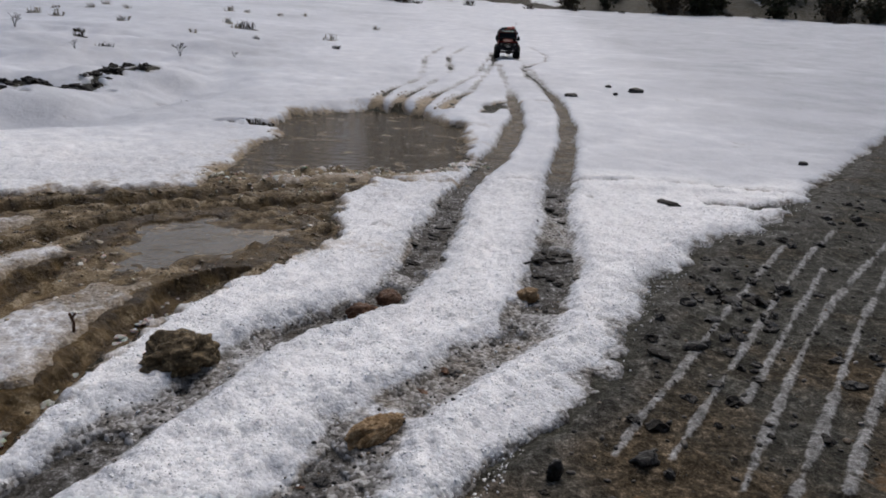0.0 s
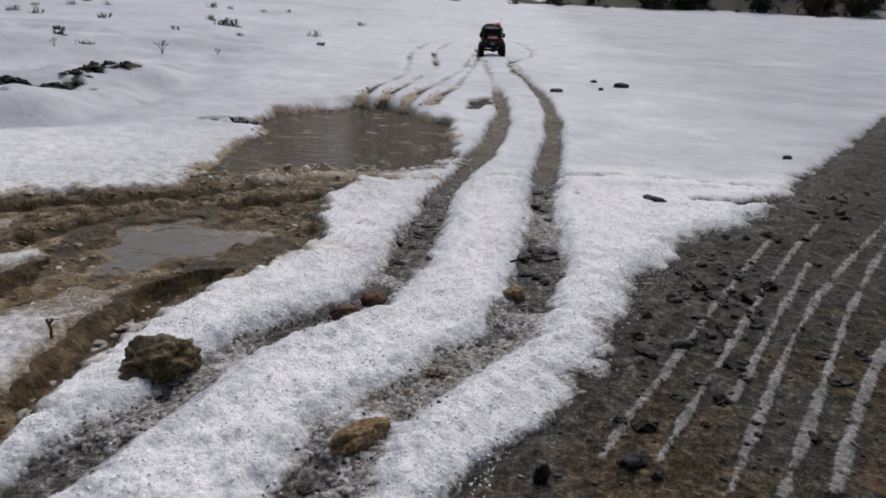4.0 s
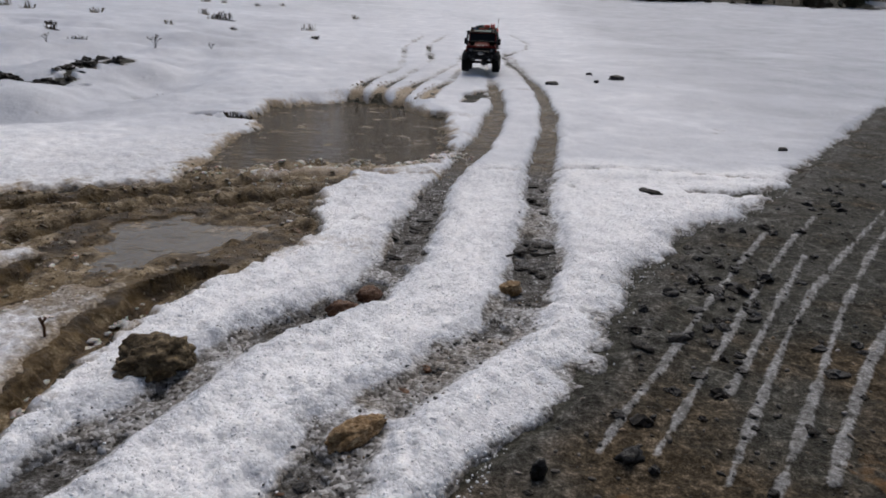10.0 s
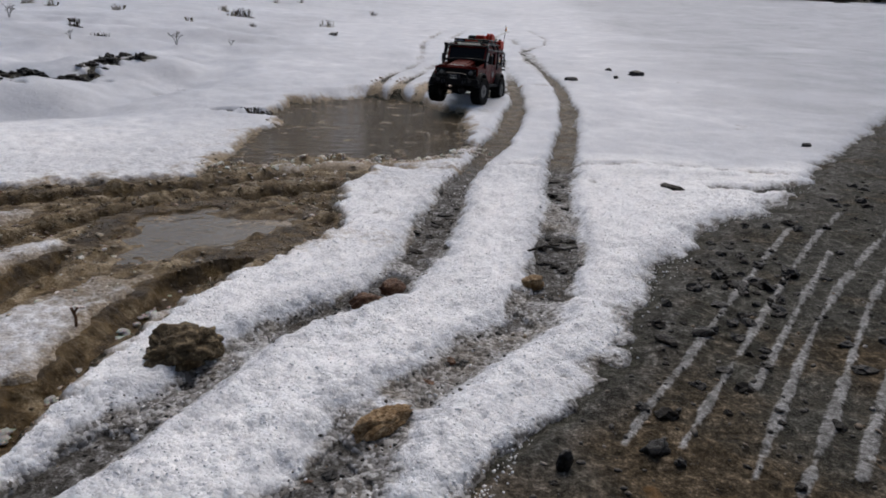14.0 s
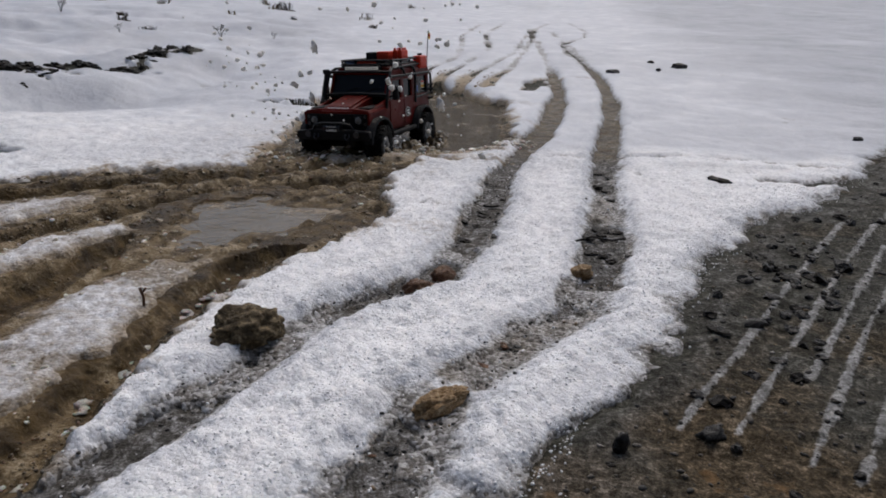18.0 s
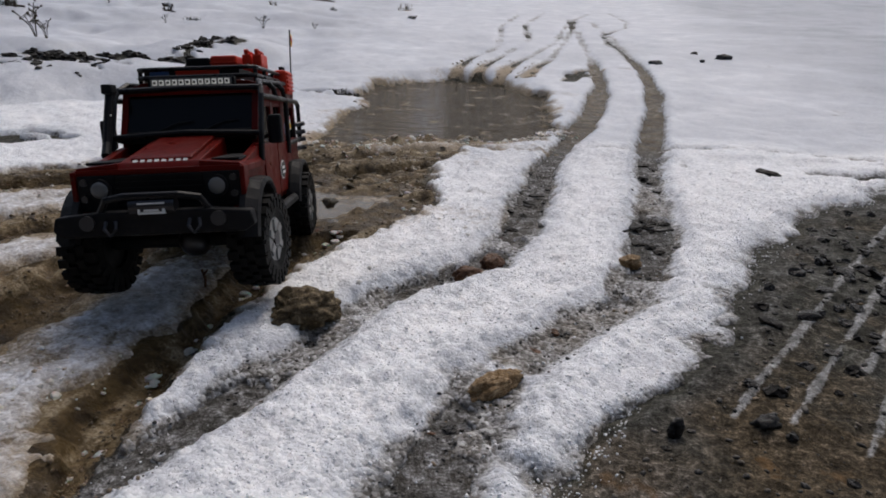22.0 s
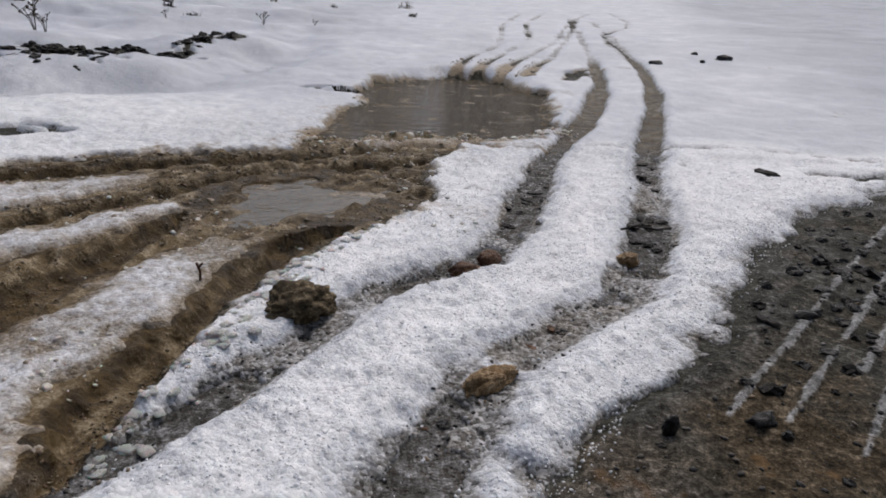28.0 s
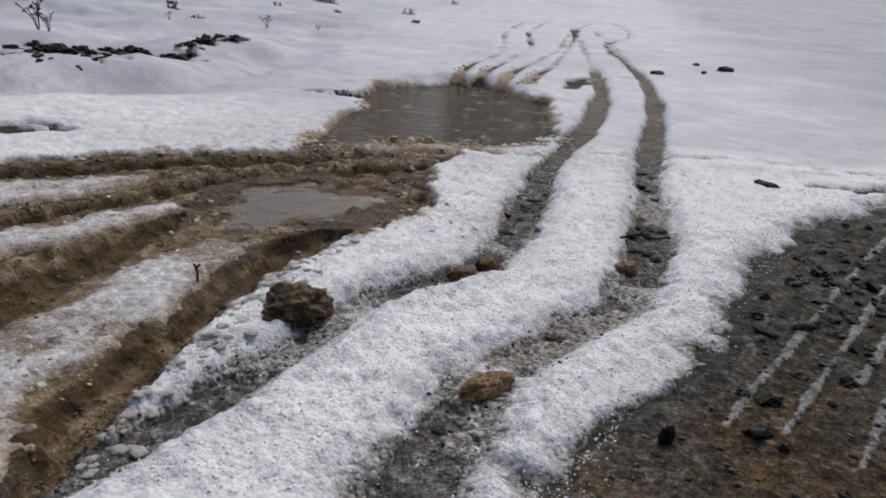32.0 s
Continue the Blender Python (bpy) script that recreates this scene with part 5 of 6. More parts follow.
scatter("mud_slush", SLUSH, 700, 0.0025, 0.0080, on_area(-1.3, 0.1, 1.0, 3.2, lambda x, y: (inside(x, y, MUD_AREA) > -0.01) & (inside(x, y, FAR_PUDDLE) < 0.03) & (inside(x, y, NEAR_PUDDLE) < 0.01) & (np.max([inside(x, y, a) for a in SNOW_ISLANDS], axis=0) < -0.015), 0.5), "lumps of churned brown slush", 35, 0.5, 2)
scatter("puddle_rim_slush", PALE_SLUSH, 520, 0.002, 0.0095, on_area(-0.75, 0.2, 1.66, 2.2, lambda x, y: (from_line(x, y, SLUSH_RIDGE) < 0.045 + 0.03 * fractal(x, y, 0.15, 2, 16)), 0.0), "pale slush heaped along the puddle's rim", 37, 0.5, 2)
scatter("churned_slush", PALE_SLUSH, 900, 0.0012, 0.0050, on_area(-1.1, -0.2, 0.36, 1.7, lambda x, y: (inside(x, y, MUD_AREA) > -0.02) & (inside(x, y, NEAR_PUDDLE) < 0.01) & (np.min([from_line(x, y, a) for a in MUD_RUTS], axis=0) > 0.03) & (fractal(x, y, 0.12, 2, 18) > 0.0), 0.4), "half-melted pale slush lumps in the mud", 38, 0.6, 2)
scatter("bank_slush", SLUSH, 300, 0.002, 0.010, on_area(-0.6, 0.1, 3.2, 4.0, lambda x, y: np.min([from_line(x, y, a) for a in FAR_TRACKS], axis=0) < 0.05, 0.5), "brown slush dragged along the tracks", 39, 0.4, 2)

snowy = lambda x, y: (inside(x, y, ROAD_AREA) < -0.02) & (inside(x, y, MUD_AREA) < -0.01) & (np.minimum(from_line(x, y, RIGHT_RUT), from_line(x, y, LEFT_RUT)) > 0.05)
scatter("ice_grains", GRAINS, 8000, 0.0006, 0.0019, on_area(-0.7, 0.8, 0.36, 1.6, snowy, 0.3), "coarse glassy grains of old snow", 41, 0.8)
scatter("edge_grains", GRAINS, 600, 0.0006, 0.0020, on_area(-0.1, 1.2, 0.36, 1.9, lambda x, y: np.abs(inside(x, y, ROAD_AREA) + 0.028 + 0.02 * fractal(x, y, 0.05, 2, 17)) < 0.022, 0.3), "loose ice grains along the snow's edge", 42, 0.8)
scatter("rut_grains", GRAINS, 500, 0.0007, 0.0022, on_area(-0.45, 0.4, 0.36, 1.8, lambda x, y: np.minimum(from_line(x, y, RIGHT_RUT), from_line(x, y, LEFT_RUT)) < 0.05, 0.3), "grey ice grains in the wheel ruts", 43, 0.8)


# ---- weeds, grass and the far bank ----
def weed(x, y, height, seed, label):
    rng = random.Random(seed)
    bm = bmesh.new()
    for k in range(rng.randint(3, 5)):
        a = rng.uniform(0, math.tau)
        lean = rng.uniform(0.1, 0.5) * height
        h = height * rng.uniform(0.6, 1.0)
        pts = [(0, 0, -0.02), (lean * 0.3 * math.cos(a), lean * 0.3 * math.sin(a), h * 0.5), (lean * math.cos(a), lean * math.sin(a), h)]
        tube(bm, pts, height * 0.010 + 0.0008, 5)
        for j in range(4):
            f = rng.uniform(0.35, 1.0)
            p = Vector(pts[1]).lerp(Vector(pts[2]), f)
            b = rng.uniform(0, math.tau)
            q = p + Vector((math.cos(b), math.sin(b), rng.uniform(0.2, 0.9))) * height * 0.22
            tube(bm, [p, q], height * 0.006 + 0.0005, 4)
            lump(bm, (height * 0.035,) * 3, rng, 1, 0.4, Matrix.Translation(q))
    ob = part("weed", bm, STALK)
    ob.location = (x, y, top_at(x, y) - 0.004)
    return tagged(ob, label, "weed", "dead weeds in the snow")


def tuft(x, y, size, seed, label, blades=60, material=None):
    rng = random.Random(seed)
    bm = bmesh.new()
    for k in range(blades):
        a, r = rng.uniform(0, math.tau), size * 0.55 * rng.random() ** 0.6
        bx, by = r * math.cos(a), 0.6 * r * math.sin(a)
        h = size * rng.uniform(0.15, 0.60)
        lx, ly = bx + rng.gauss(0, 0.45) * h, by + rng.gauss(0, 0.45) * h
        w = 0.0028 * size / 0.1 + 0.0008
        c = Vector((math.cos(a + 1.5), math.sin(a + 1.5), 0)) * w * 0.5
        mid = Vector((bx * 0.6 + lx * 0.4, by * 0.6 + ly * 0.4, h * 0.75))
        b0, t0 = Vector((bx, by, -0.02)), Vector((lx, ly, h * rng.uniform(0.6, 1.0)))
        vs = [bm.verts.new(p) for p in (b0 - c, b0 + c, mid + c * 0.8, t0, mid - c * 0.8)]
        bm.faces.new(vs)
    for k in range(3):
        lump(bm, (size * 0.25, size * 0.12, size * 0.05), rng, 2, 0.5, Matrix.Translation((rng.uniform(-0.4, 0.4) * size, rng.uniform(-0.2, 0.2) * size, 0)))
    ob = part("grass_tuft", bm, material or STALK)
    ob.location = (x, y, top_at(x, y) - 0.004)
    return tagged(ob, label, "grass", "grass tufts in the snow")


for k, (x, y, h) in enumerate(((-2.0, 5.0, 0.10), (-2.80, 3.62, 0.19), (-4.0, 6.27, 0.12), (-3.4, 4.4, 0.10), (-1.7, 5.3, 0.05), (-2.65, 3.5, 0.11), (-2.6, 4.7, 0.06))):
    weed(x, y, h, 40 + k, "dead dark branching weed standing in snow")
for k, (x, y, s) in enumerate(((-2.80, 5.50, 0.15), (-3.16, 5.8, 0.10), (-4.12, 5.10, 0.20), (-3.3, 6.05, 0.09), (-1.375, 3.50, 0.07), (-1.642, 2.385, 0.060), (-2.63, 8.7, 0.22), (-0.80, 2.72, 0.07), (-0.74, 2.70, 0.06), (-2.2, 7.6, 0.09), (-1.2, 6.9, 0.08), (-5.4, 7.2, 0.2))):
    tuft(x, y, s, 60 + k, "dark wet tuft of dead grass above the snow")
for k in range(16):
    rng = random.Random(900 + k)
    tuft(rng.uniform(-6.5, -1.2), rng.uniform(7.0, 13.0), rng.uniform(0.10, 0.22), 950 + k, "sparse dry straw-coloured grass in the snow", 34, STRAW)
for k in range(110):
    rng = random.Random(300 + k)
    t = rng.random()
    i = rng.randrange(len(EARTH_BANK) - 1)
    p = Vector(EARTH_BANK[i]).lerp(Vector(EARTH_BANK[i + 1]), t)
    x, y = p.x + rng.gauss(0, 0.05), p.y + rng.gauss(0, 0.09)
    r = rng.uniform(0.008, 0.024)
    stone("soil_clod", x, y, (r * 1.7, r, r * 0.7), LITTER, "dark clod of ploughed earth in snow", rng.uniform(0, 180), 330 + k, 0.45, 3, 0.8, "clod", "clods on the bank", sharp=1.0, facets=True)

BUSH_LEAF = make_stone("dark_winter_foliage", (0.020, 0.022, 0.010), (0.075, 0.070, 0.035), 0.8, 3)
BUSH_DRY = make_stone("dry_brown_scrub", (0.045, 0.034, 0.020), (0.15, 0.115, 0.07), 0.85, 3)


def bush(x, y, size, seed, material, label):
    rng = random.Random(seed)
    root = tagged(new("bush"), label, "bush", "bushes on the far bank")
    bm = bmesh.new()
    tips = []
    for k in range(12):
        a = rng.uniform(0, math.tau)
        tip = Vector((math.cos(a) * size * rng.uniform(0.2, 0.8), math.sin(a) * size * rng.uniform(0.2, 0.6), size * rng.uniform(0.5, 1.1)))
        tube(bm, [(0, 0, -0.2), tip * 0.5 + Vector((0, 0, size * 0.1)), tip], 0.012 * size + 0.004, 4)
        tips.append(tip)
    part("branchwork", bm, STALK, root)
    bm = bmesh.new()
    for k in range(420):
        tip = rng.choice(tips)
        p = tip * rng.uniform(0.15, 1.05) + Vector((rng.gauss(0, 0.14), rng.gauss(0, 0.14), rng.gauss(0, 0.12))) * size
        if p.z < 0:
            p.z = -p.z * 0.3
        d = Vector((rng.gauss(0, 1), rng.gauss(0, 1), rng.gauss(0, 1))).normalized()
        e = d.cross(Vector((rng.gauss(0, 1), rng.gauss(0, 1), rng.gauss(0, 1)))).normalized()
        l, w = size * rng.uniform(0.05, 0.12), size * rng.uniform(0.02, 0.05)
        bm.faces.new([bm.verts.new(q) for q in (p - d * l, p + e * w, p + d * l, p - e * w)])
    part("foliage", bm, material, root)
    root.location = (x, y, top_at(x, y))
    return root


rng = random.Random(77)
for k in range(46):
    x = -26 + 52 * (k + rng.random() * 0.9) / 46
    y = 25.5 + rng.uniform(-1.0, 3.5) - 0.05 * x + (2.0 if -1 < x < 3 else 0)
    right = x > 9
    size = rng.uniform(0.5, 1.0) * (1.6 if right else 1.0) * (1.0 if rng.random() < 0.7 or right else 0.5)
    bush(x, y, size, 1200 + k, BUSH_LEAF if right or k % 3 == 0 else BUSH_DRY, "dark evergreen scrub on the far bank" if right or k % 3 == 0 else "leafless brown scrub on the far bank")
for k in range(34):
    x = rng.uniform(7, 27)
    bush(x, 23.8 + 1.0 + rng.uniform(-0.6, 3.0) - 0.05 * x, rng.uniform(0.6, 1.3), 1500 + k, BUSH_LEAF if k % 2 else BUSH_DRY, "dark evergreen scrub on the far bank" if k % 2 else "leafless brown scrub on the far bank")
for k in range(26):
    x = -20 + 40 * (k + rng.random()) / 26
    tuft(x, 24.2 - 0.05 * x + rng.uniform(-1.2, 1.2), rng.uniform(0.2, 0.5), 1300 + k, "low brown grass at the foot of the bank", 70, STALK)


# dark foliage closes the place behind the road and above the far bank
def woods(name, x0, x1, y0, y1, height, count, seed, label):
    rng = random.Random(seed)
    co, fs = [], []
    for k in range(count):
        x, y = rng.uniform(x0, x1), rng.uniform(y0, y1)
        z = float(slope(np.array([x]), np.array([y]))[0]) + height * rng.random() ** 0.9
        s = height * rng.uniform(0.05, 0.11)
        b = len(co)
        d = Vector((rng.gauss(0, 1), rng.gauss(0, 1), rng.gauss(0, 1))).normalized()
        e = d.cross(Vector((rng.gauss(0, 1), rng.gauss(0, 1), rng.gauss(0, 1)))).normalized()
        c = Vector((x, y, z))
        co += [c - d * s, c + e * s, c + d * s, c - e * s]
        fs.append([b, b + 1, b + 2, b + 3])
    me = bpy.data.meshes.new(name)
    me.from_pydata(co, [], fs)
    me.materials.append(BUSH_LEAF)
    return tagged(new(name, me), label, "woods", kind="stuff")


woods("far_woods", -45, 45, 31, 37, 2.2, 3000, 8, "dark scrubby woods above the far bank")
# unseen screen of leaf cards, added to keep light off the truck's front
woods("leaf_screen", -16, 16, -9, -5, 6.0, 2600, 9, "dark woods beyond the road")


# ---- the truck's way: seconds, x, y, z, yaw, pitch, roll ----
TRUCK_ROWS = [
    (0, 0.497, 7.014, 0.205, -91, -1, 0.5), (3, 0.471, 6.85, 0.2, -91, -1.5, 0.5), (6, 0.454, 6.162, 0.161, -91, -1, 0.5), (7.5, 0.411, 5.739, 0.147, -91.5, -2, 0.5), (9, 0.355, 5.121, 0.106, -94, -2.5, 0.3),
    (10, 0.315, 4.7, 0.1, -96, -2.4, 0.2), (11, 0.274, 4.25, 0.075, -97, -2.8, -0.2), (12, 0.23, 3.8, 0.045, -102, -2.3, -0.6), (13, 0.145, 3.35, 0.03, -105, -4, 0), (14, 0.078, 3.22, 0.024, -107.6, -3.4, -0.8),
    (14.5, 0.03, 2.99, 0.020, -110, 3, -1.5), (15.5, -0.09, 2.71, -0.005, -112.5, 7, -1), (16.5, -0.19, 2.4, -0.04, -114.8, 5.5, -0.4), (17, -0.238, 2.227, -0.04, -112.9, 1.5, 5), (17.5, -0.303, 2.105, -0.054, -110.5, 0, 3.5),
    (18, -0.356, 1.984, -0.043, -105.7, -0.5, 3.1), (18.5, -0.385, 1.88, -0.025, -101, -6.1, 7.1), (19, -0.397, 1.702, -0.01, -94.6, -15.1, 10.9), (19.5, -0.426, 1.571, 0.018, -89.9, -8.3, 9.9), (20, -0.435, 1.456, 0.024, -88.4, -1.1, 12),
    (20.5, -0.459, 1.319, 0.005, -84.5, 9.4, 10.5), (21, -0.489, 1.165, -0.022, -79.4, 1.8, 3.2), (21.5, -0.486, 0.995, -0.016, -78.2, -9.2, 1.7), (22, -0.476, 0.86, -0.005, -79.6, -8.8, 3.1), (22.5, -0.456, 0.702, 0.002, -82, -4.5, 5.5),
    (23, -0.446, 0.539, 0.01, -83.9, -5.6, 2.3), (23.5, -0.437, 0.408, 0.033, -83.3, -11.1, -3.5), (24, -0.419, 0.236, 0.055, -83.3, -13.9, -8.4), (24.5, -0.448, 0.154, 0.043, -93.5, -6.1, -6), (25, -0.385, 0, 0.052, -97.8, 0.3, -1.1),
    (25.5, -0.42, -0.17, 0.02, -97, 0, 0), (27, -0.6, -0.75, -0.02, -95, 0, 0), (30, -0.75, -1.6, -0.02, -95, 0, 0), (32, -0.75, -1.6, -0.02, -95, 0, 0),
]


# ---- water and slush thrown up by the wheels ----
def truck_at(t):
    ts = [r[0] for r in TRUCK_ROWS]
    return [float(np.interp(t, ts, [r[k] for r in TRUCK_ROWS])) for k in range(1, 7)]


def make_spray():
    m = mat("muddy_spray", (0.50, 0.47, 0.41), 0.12)
    n = Nodes(m)
    n.set(Base_Color=n.ramp(n.noise(90, 3), [(0.3, (0.70, 0.67, 0.60)), (0.7, (0.93, 0.92, 0.89))]), Roughness=0.15)
    return m


SPRAY = make_spray()
PULL = 0.36
flights = []
drop_shapes = []
rng = random.Random(4)
for k in range(9):
    bm = bmesh.new()
    lump(bm, (1.0, rng.uniform(0.6, 0.9), rng.uniform(0.6, 1.3)), rng, 2, 0.45, None, 0.0)
    me = bpy.data.meshes.new("drop")
    bm.to_mesh(me)
    bm.free()
    me.shade_smooth()
    me.materials.append(SPRAY)
    drop_shapes.append(me)
sheet_shapes = []
for k in range(8):
    bm = bmesh.new()
    lump(bm, (0.011, 0.0045, 0.017), rng, 3, rng.uniform(0.7, 1.1), pose(0, 0, 0.018, rng.uniform(-20, 20), rng.uniform(-40, 40), 0), 0.0)
    me = bpy.data.meshes.new("splash")
    bm.to_mesh(me)
    bm.free()
    me.shade_smooth()
    me.materials.append(SPRAY)
    sheet_shapes.append(me)


def throw(ob, size, born, start, speed, floor, spin):
    """Rows of one flight: at rest under the surface, up, down, and at rest again."""
    ob.scale = (size, size, size)
    rise = max(0.05, start.z - floor)
    last = (speed.z + math.sqrt(speed.z ** 2 + 2 * PULL * rise)) / PULL
    low = Vector((start.x, start.y, min(start.z, floor) - 0.03))
    rows = [(0.0, Matrix.Translation(low)), (born - 0.15, Matrix.Translation(low)), (born, Matrix.Translation(start))]
    n = 7
    for j in range(1, n + 1):
        u = last * j / n
        p = start + speed * u - Vector((0, 0, 0.5 * PULL * u * u))
        rows.append((born + u, Matrix.Translation(p) @ pose(0, 0, 0, spin[0] * u, spin[1] * u, 0)))
    end = start + speed * last
    rest = Matrix.Translation((end.x, end.y, floor - 0.0)) @ pose(0, 0, 0, spin[0] * last, spin[1] * last, 0)
    rows.append((born + last + 0.1, rest))
    rows = [r for r in rows if r[0] < 31.9]
    rows.append((32.0, rest))
    flights.append((ob, rows))


def wheel_place(t, side, dx=0.17, dz=0.02):
    x, y, z, yaw, pitch, roll = truck_at(t)
    m = Matrix.Translation((x, y, z)) @ pose(0, 0, 0, 0, 0, yaw) @ pose(0, 0, 0, 0, pitch, 0)
    return m @ Vector((dx, side * 0.115, dz)), m.to_3x3()


DROP = "muddy water drops thrown up by a wheel"


def drop(size, born, p, v, floor=-0.035):
    ob = tagged(new("water_drop", rng.choice(drop_shapes)), DROP, "water drop", "splashed drops")
    throw(ob, size, born, p, v, floor, (rng.uniform(-60, 60), rng.uniform(-60, 60)))


rng = random.Random(21)
for k in range(40):
    side = rng.choice((-1, 1)) * rng.uniform(0.3, 1.15)
    born = rng.uniform(15.2, 19.6)
    front = rng.random() < 0.75
    p, turn = wheel_place(born, side * 1.2, 0.27 if front else rng.uniform(-0.2, 0.25))
    p.z = max(p.z, -0.025)
    v = turn @ Vector((rng.gauss(0.20, 0.12), side * abs(rng.gauss(0.11, 0.09)), 0))
    v.z = abs(rng.gauss(0.22, 0.10)) + 0.03
    drop(0.0016 + 0.0046 * rng.random() ** 2.0, born, p, v)
# a burst along the near flank and a higher plume on the far side as the truck dives in
for k in range(95):
    born = rng.uniform(16.25, 16.98)
    p, turn = wheel_place(born, 1.15 + rng.random() * 0.6, rng.uniform(-0.20, 0.30))
    p.z = max(p.z, -0.025)
    v = turn @ Vector((rng.gauss(0.30, 0.06), abs(rng.gauss(0.02, 0.03)), 0))
    v.z = rng.uniform(0.15, 0.62)
    drop(0.0026 + 0.0062 * rng.random() ** 2.0, born, p, v)
for k in range(80):
    born = rng.uniform(16.3, 16.9) if k % 3 else rng.uniform(17.1, 17.9)
    p, turn = wheel_place(born, -1.1, rng.uniform(0.14, 0.26))
    p.z = max(p.z, -0.025)
    fan = rng.random()
    v = turn @ Vector((0.22 + rng.gauss(0, 0.03), -0.05 - 0.24 * fan, 0))
    v.z = 0.26 + 0.26 * fan + rng.gauss(0, 0.03)
    drop(0.0022 + 0.0056 * rng.random() ** 2.0, born, p, v)
for k in range(58):
    born = rng.uniform(17.8, 19.3)
    side = rng.choice((-1, -1, 1))
    p, turn = wheel_place(born, side * rng.uniform(0.6, 1.3), rng.uniform(0.15, 0.28))
    p.z = max(p.z, -0.025)
    v = turn @ Vector((rng.gauss(0.24, 0.08), side * abs(rng.gauss(0.05, 0.16)), 0))
    v.z = rng.uniform(0.15, 0.42)
    drop(0.0022 + 0.0060 * rng.random() ** 2.0, born, p, v)
for k in range(26):
    side = -1 if k % 3 else 1
    born = rng.uniform(15.5, 19.2) if k % 2 else rng.uniform(16.3, 16.95)
    p, turn = wheel_place(born, side * 1.1, 0.20)
    p.z = max(p.z, -0.025)
    v = turn @ Vector((rng.gauss(0.10, 0.05), side * abs(rng.gauss(0.12, 0.06)), 0))
    v.z = abs(rng.gauss(0.24, 0.09)) + 0.05
    ob = tagged(new("water_splash", rng.choice(sheet_shapes)), "torn sheet of muddy water in the air", "splash", "splashed sheets of water")
    throw(ob, rng.uniform(0.5, 1.2), born, p, v, -0.085, (rng.uniform(-25, 25), rng.uniform(-25, 25)))
for k in range(24):
    born = rng.uniform(20.2, 23.6)
    side = rng.choice((-1, 1))
    p, turn = wheel_place(born, side, rng.choice((0.20, 0.20, -0.12)), 0.03)
    v = turn @ Vector((rng.gauss(0.10, 0.10), side * abs(rng.gauss(0.05, 0.06)), 0))
    v.z = abs(rng.gauss(0.16, 0.08)) + 0.04
    ob = tagged(new("water_drop", rng.choice(drop_shapes)), DROP, "water drop", "splashed drops")
    throw(ob, 0.0012 + 0.0026 * rng.random() ** 2, born, p, v, -0.03, (rng.uniform(-60, 60), rng.uniform(-60, 60)))

# heaps of brown water pushed along by bumper and wheels through the puddle
def make_wave():
    m = mat("churned_brown_water", (0.10, 0.072, 0.038), 0.12)
    n = Nodes(m)
    n.set(Base_Color=n.ramp(n.noise(60, 4, 0.7), [(0.35, (0.050, 0.034, 0.016)), (0.55, (0.12, 0.085, 0.043)), (0.75, (0.36, 0.31, 0.23))]), Roughness=n.ramp(n.noise(90, 3), [(0.3, grey(0.06)), (0.7, grey(0.4))]),
          Normal=n.bump(n.noise(110, 3), 0.006, 0.8), Specular_IOR_Level=0.35)
    return m


WAVE = make_wave()
for k in range(46):
    bm = bmesh.new()
    lump(bm, (rng.uniform(0.014, 0.034), rng.uniform(0.014, 0.030), rng.uniform(0.012, 0.026)), rng, 3, 0.75, None, 0.0)
    ob = tagged(part("wave_crest", bm, WAVE, None, "", True), "crest of churned brown water beside a wheel", "wave", "water pushed up by the truck")
    ahead, across = (rng.uniform(0.20, 0.27), rng.uniform(-0.13, 0.13)) if k % 3 == 0 else (rng.uniform(-0.24, 0.25), rng.choice((-1, 1, 1)) * rng.uniform(0.105, 0.150))
    begin, stop = rng.uniform(15.0, 15.9), rng.uniform(18.3, 18.9)
    rows = []
    for t in [0.0] + [15.0 + 0.25 * q for q in range(20)] + [32.0]:
        x, y, z, yaw, pitch, roll = truck_at(min(max(t, begin), stop))
        c, d = math.cos(radians(yaw)), math.sin(radians(yaw))
        up = 0.030 * (float(smooth(begin, begin + 0.6, t)) - float(smooth(stop - 0.3, stop + 0.4, t))) + 0.006 * math.sin(9.0 * t + k)
        rows.append((t, Matrix.Translation((x + c * ahead - d * across, y + d * ahead + c * across, -0.052 + up)) @ pose(0, 0, 0, 0, 0, yaw)))
    flights.append((ob, rows))

churn_shapes = []
for k in range(6):
    bm = bmesh.new()
    lump(bm, (1.2, 1.0, 0.8), rng, 2, 0.8, None, 0.0)
    me = bpy.data.meshes.new("slush_splash")
    bm.to_mesh(me)
    bm.free()
    me.shade_smooth()
    me.materials.append(WAVE)
    churn_shapes.append(me)
for k in range(80):
    born = rng.uniform(19.3, 23.0)
    side = rng.choice((-1, 1, 1))
    p, turn = wheel_place(born, side * rng.uniform(0.7, 1.3), rng.uniform(-0.24, -0.12), 0.0)
    p.z = -0.02
    v = turn @ Vector((rng.gauss(0.0, 0.08), side * abs(rng.gauss(0.04, 0.05)), 0))
    v.z = rng.uniform(0.04, 0.20)
    ob = tagged(new("slush_splash", rng.choice(churn_shapes)), "brown slush churned up behind a wheel", "slush", "slush churned up behind the truck")
    throw(ob, rng.uniform(0.004, 0.0115), born, p, v, -0.055, (rng.uniform(-40, 40), rng.uniform(-40, 40)))

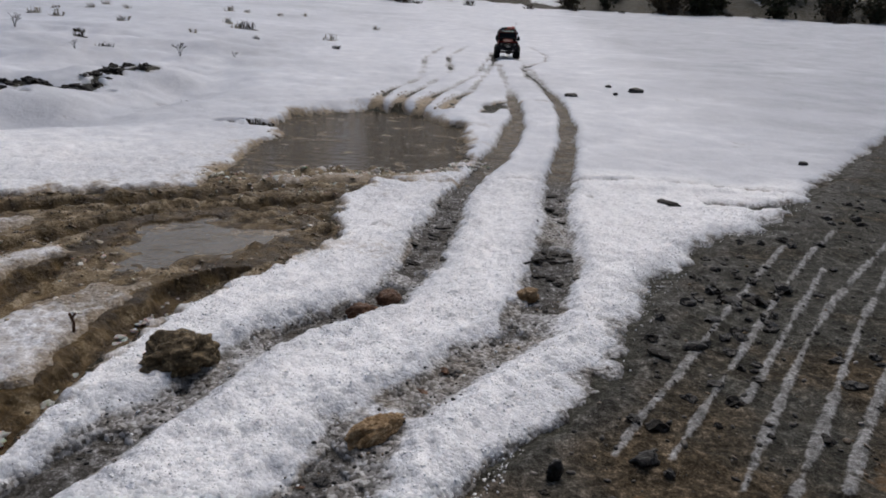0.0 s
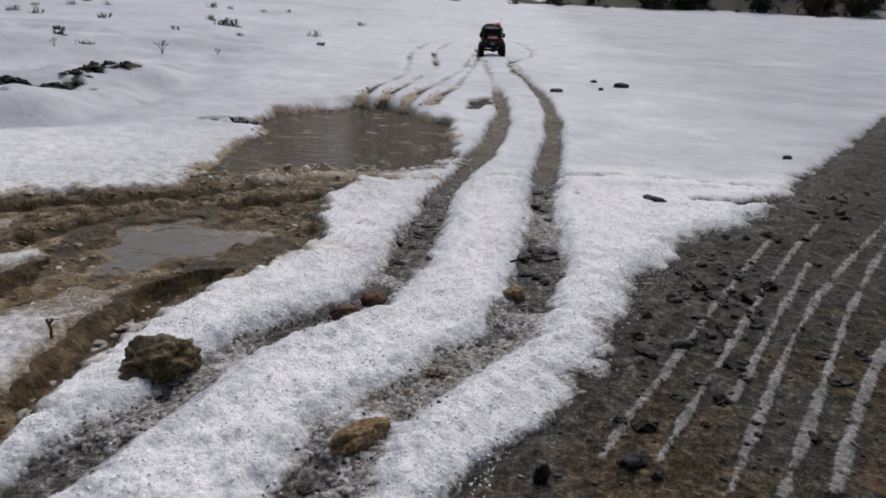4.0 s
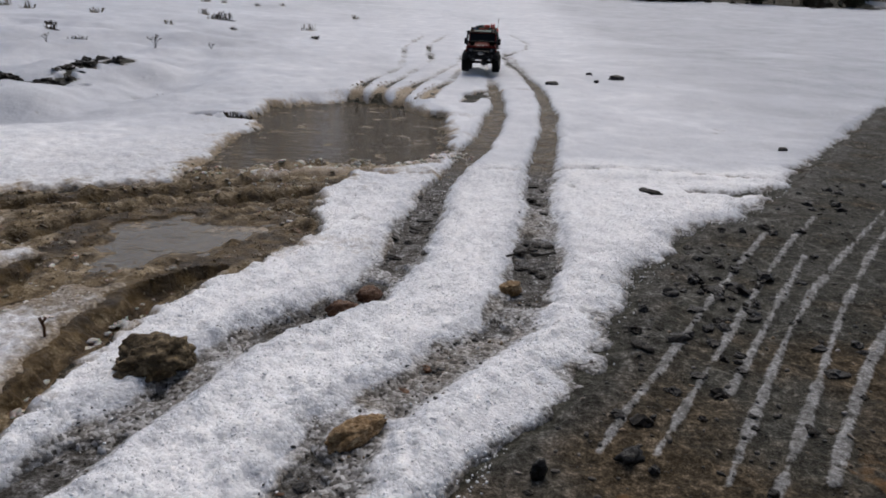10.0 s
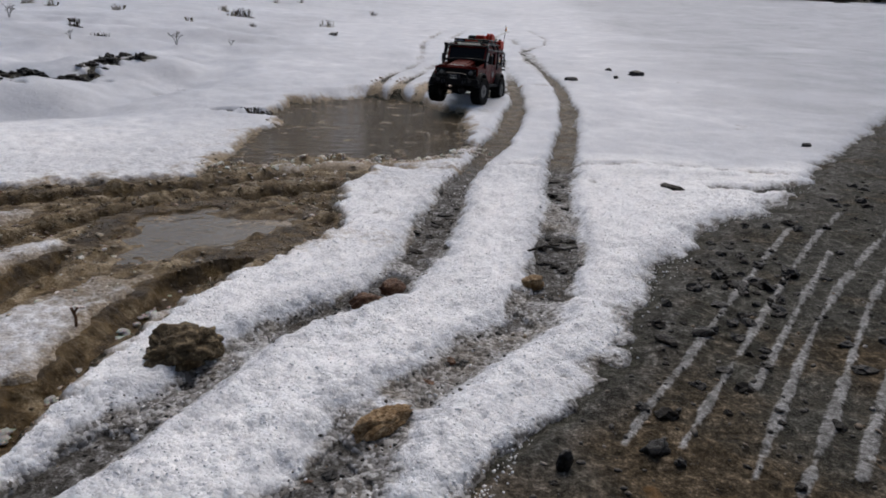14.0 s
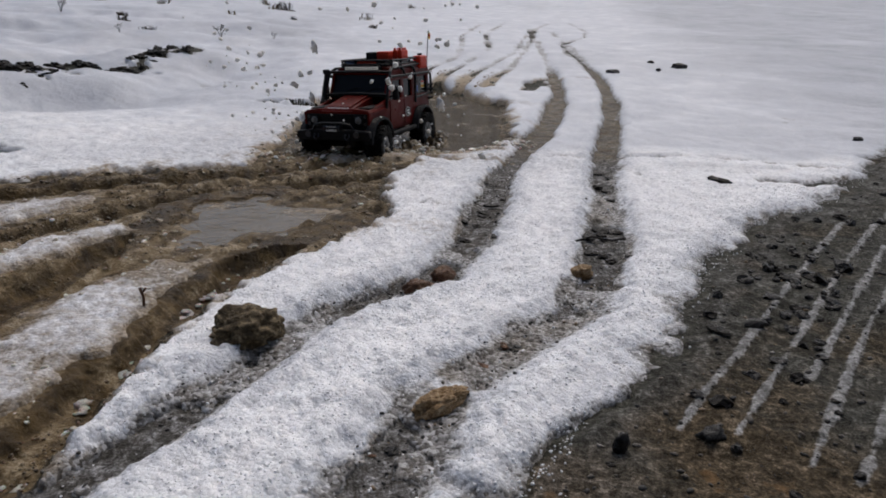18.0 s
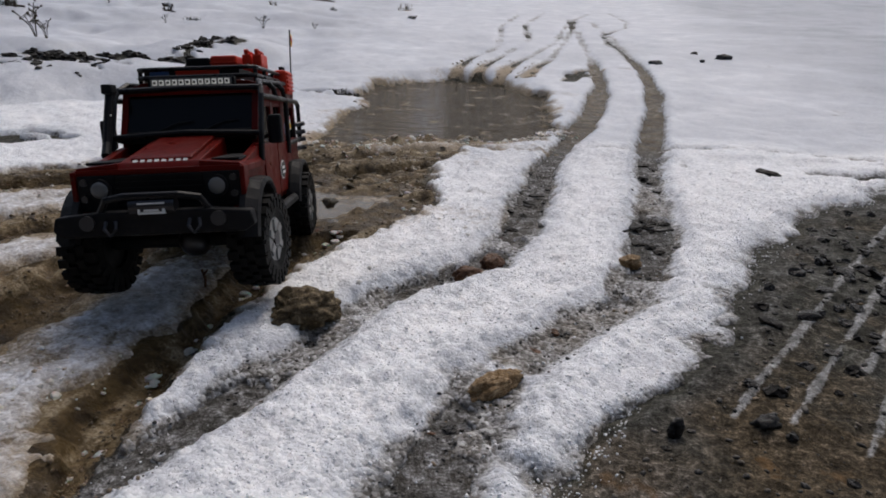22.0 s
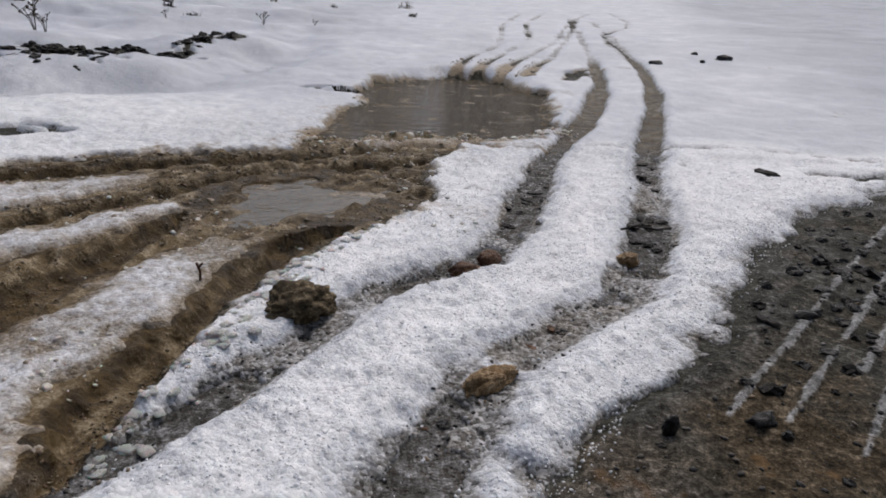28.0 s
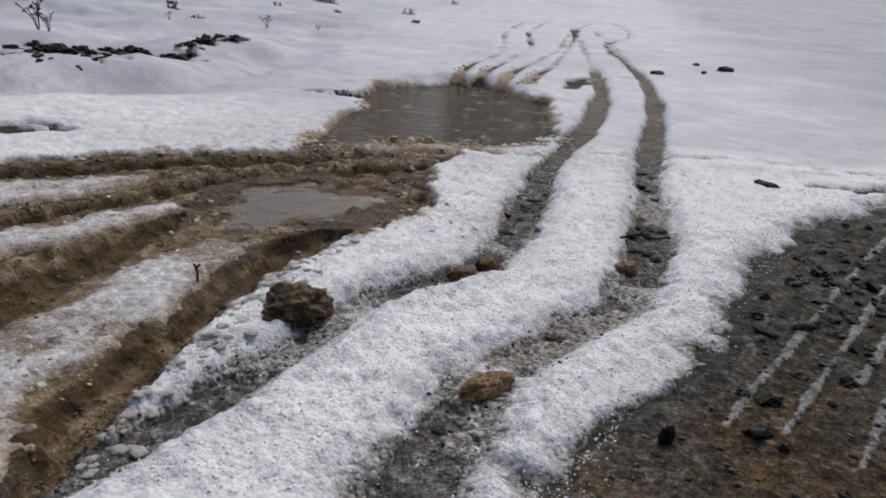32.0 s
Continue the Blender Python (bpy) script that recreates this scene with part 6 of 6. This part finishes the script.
# slush flung out of the rut comes to rest on the snow beside it
slush_shapes = []
for k in range(8):
    bm = bmesh.new()
    lump(bm, (1.3, 1.0, rng.uniform(0.35, 0.55)), rng, 2, 0.6, None, 0.0)
    me = bpy.data.meshes.new("slush_lump")
    bm.to_mesh(me)
    bm.free()
    me.shade_smooth()
    me.materials.append(PALE_SLUSH)
    slush_shapes.append(me)
for k in range(200):
    if k < 150:
        y = rng.uniform(0.38, 1.05)
        edge = float(np.interp(y, [0.2, 0.55, 0.73, 0.85, 1.0, 1.13], [-0.37, -0.36, -0.352, -0.33, -0.297, -0.242]))
        x = edge + abs(rng.gauss(0, 0.022)) - 0.012
        born = float(np.interp(y, [0.30, 0.55, 0.87, 1.2], [24.4, 23.2, 22.2, 21.3])) + rng.uniform(-0.1, 0.5)
        size = 0.0022 + 0.0050 * rng.random() ** 1.6
    else:
        x, y = rng.uniform(-0.28, -0.06), rng.uniform(1.0, 1.25)
        born = rng.uniform(21.0, 22.4)
        size = 0.0012 + 0.003 * rng.random() ** 2
    last = rng.uniform(0.35, 0.7)
    start = Vector((x - rng.uniform(0.04, 0.10), y + rng.uniform(-0.04, 0.08), -0.035))
    up = Vector(((x - start.x) / last, (y - start.y) / last, 0))
    floor = top_at(x, y) + size * 0.1
    up.z = (floor - start.z) / last + 0.5 * PULL * last
    ob = tagged(new("slush_lump", rng.choice(slush_shapes)), "lump of brown slush flung beside the rut", "slush", "slush flung by the wheels")
    ob.scale = (size, size, size)
    spin = pose(0, 0, 0, 0, 0, rng.uniform(0, 180))
    rows = [(0.0, Matrix.Translation(start) @ spin), (born - 0.1, Matrix.Translation(start) @ spin)]
    for j in range(5):
        u = last * j / 4
        rows.append((born + u, Matrix.Translation(start + up * u - Vector((0, 0, 0.5 * PULL * u * u))) @ spin))
    rest = Matrix.Translation((x, y, floor)) @ spin
    rows += [(born + last + 0.1, rest), (32.0, rest)]
    flights.append((ob, rows))


# ---- what moves ----
def motions():
    walk(truck, [(t, Matrix.Translation((x, y, z)) @ pose(0, 0, 0, 0, 0, yaw) @ pose(0, 0, 0, 0, pitch, 0) @ pose(0, 0, 0, roll, 0, 0)) for t, x, y, z, yaw, pitch, roll in TRUCK_ROWS])
    ts = [r[0] for r in TRUCK_ROWS]
    grid = np.arange(0, 32.01, 0.1)
    px, py = np.interp(grid, ts, [r[1] for r in TRUCK_ROWS]), np.interp(grid, ts, [r[2] for r in TRUCK_ROWS])
    way = np.concatenate([[0], np.cumsum(np.hypot(np.diff(px), np.diff(py)))])
    for wheel, cx, s in wheels:
        rows = []
        for t, d in zip(grid, way):
            steer = np.interp(t, [0, 11, 13, 15, 18, 20, 22, 24, 32], [0, -2, -8, -6, 8, 4, -6, 0, 0]) if cx > 0 else 0
            lift = float(np.interp(t, [22.8, 23.5, 24, 24.5, 25.2], [0, 0.005, 0.011, 0.006, 0]))
            rows.append((float(t), Matrix.Translation((cx, s * 0.098, 0.055 + s * lift)) @ pose(0, 0, 0, 0, 0, float(steer)) @ pose(0, 0, 0, 0, math.degrees(d / 0.0585), 0)))
        walk(wheel, rows)
    for drop, rows in flights:
        walk(drop, rows)


motions()
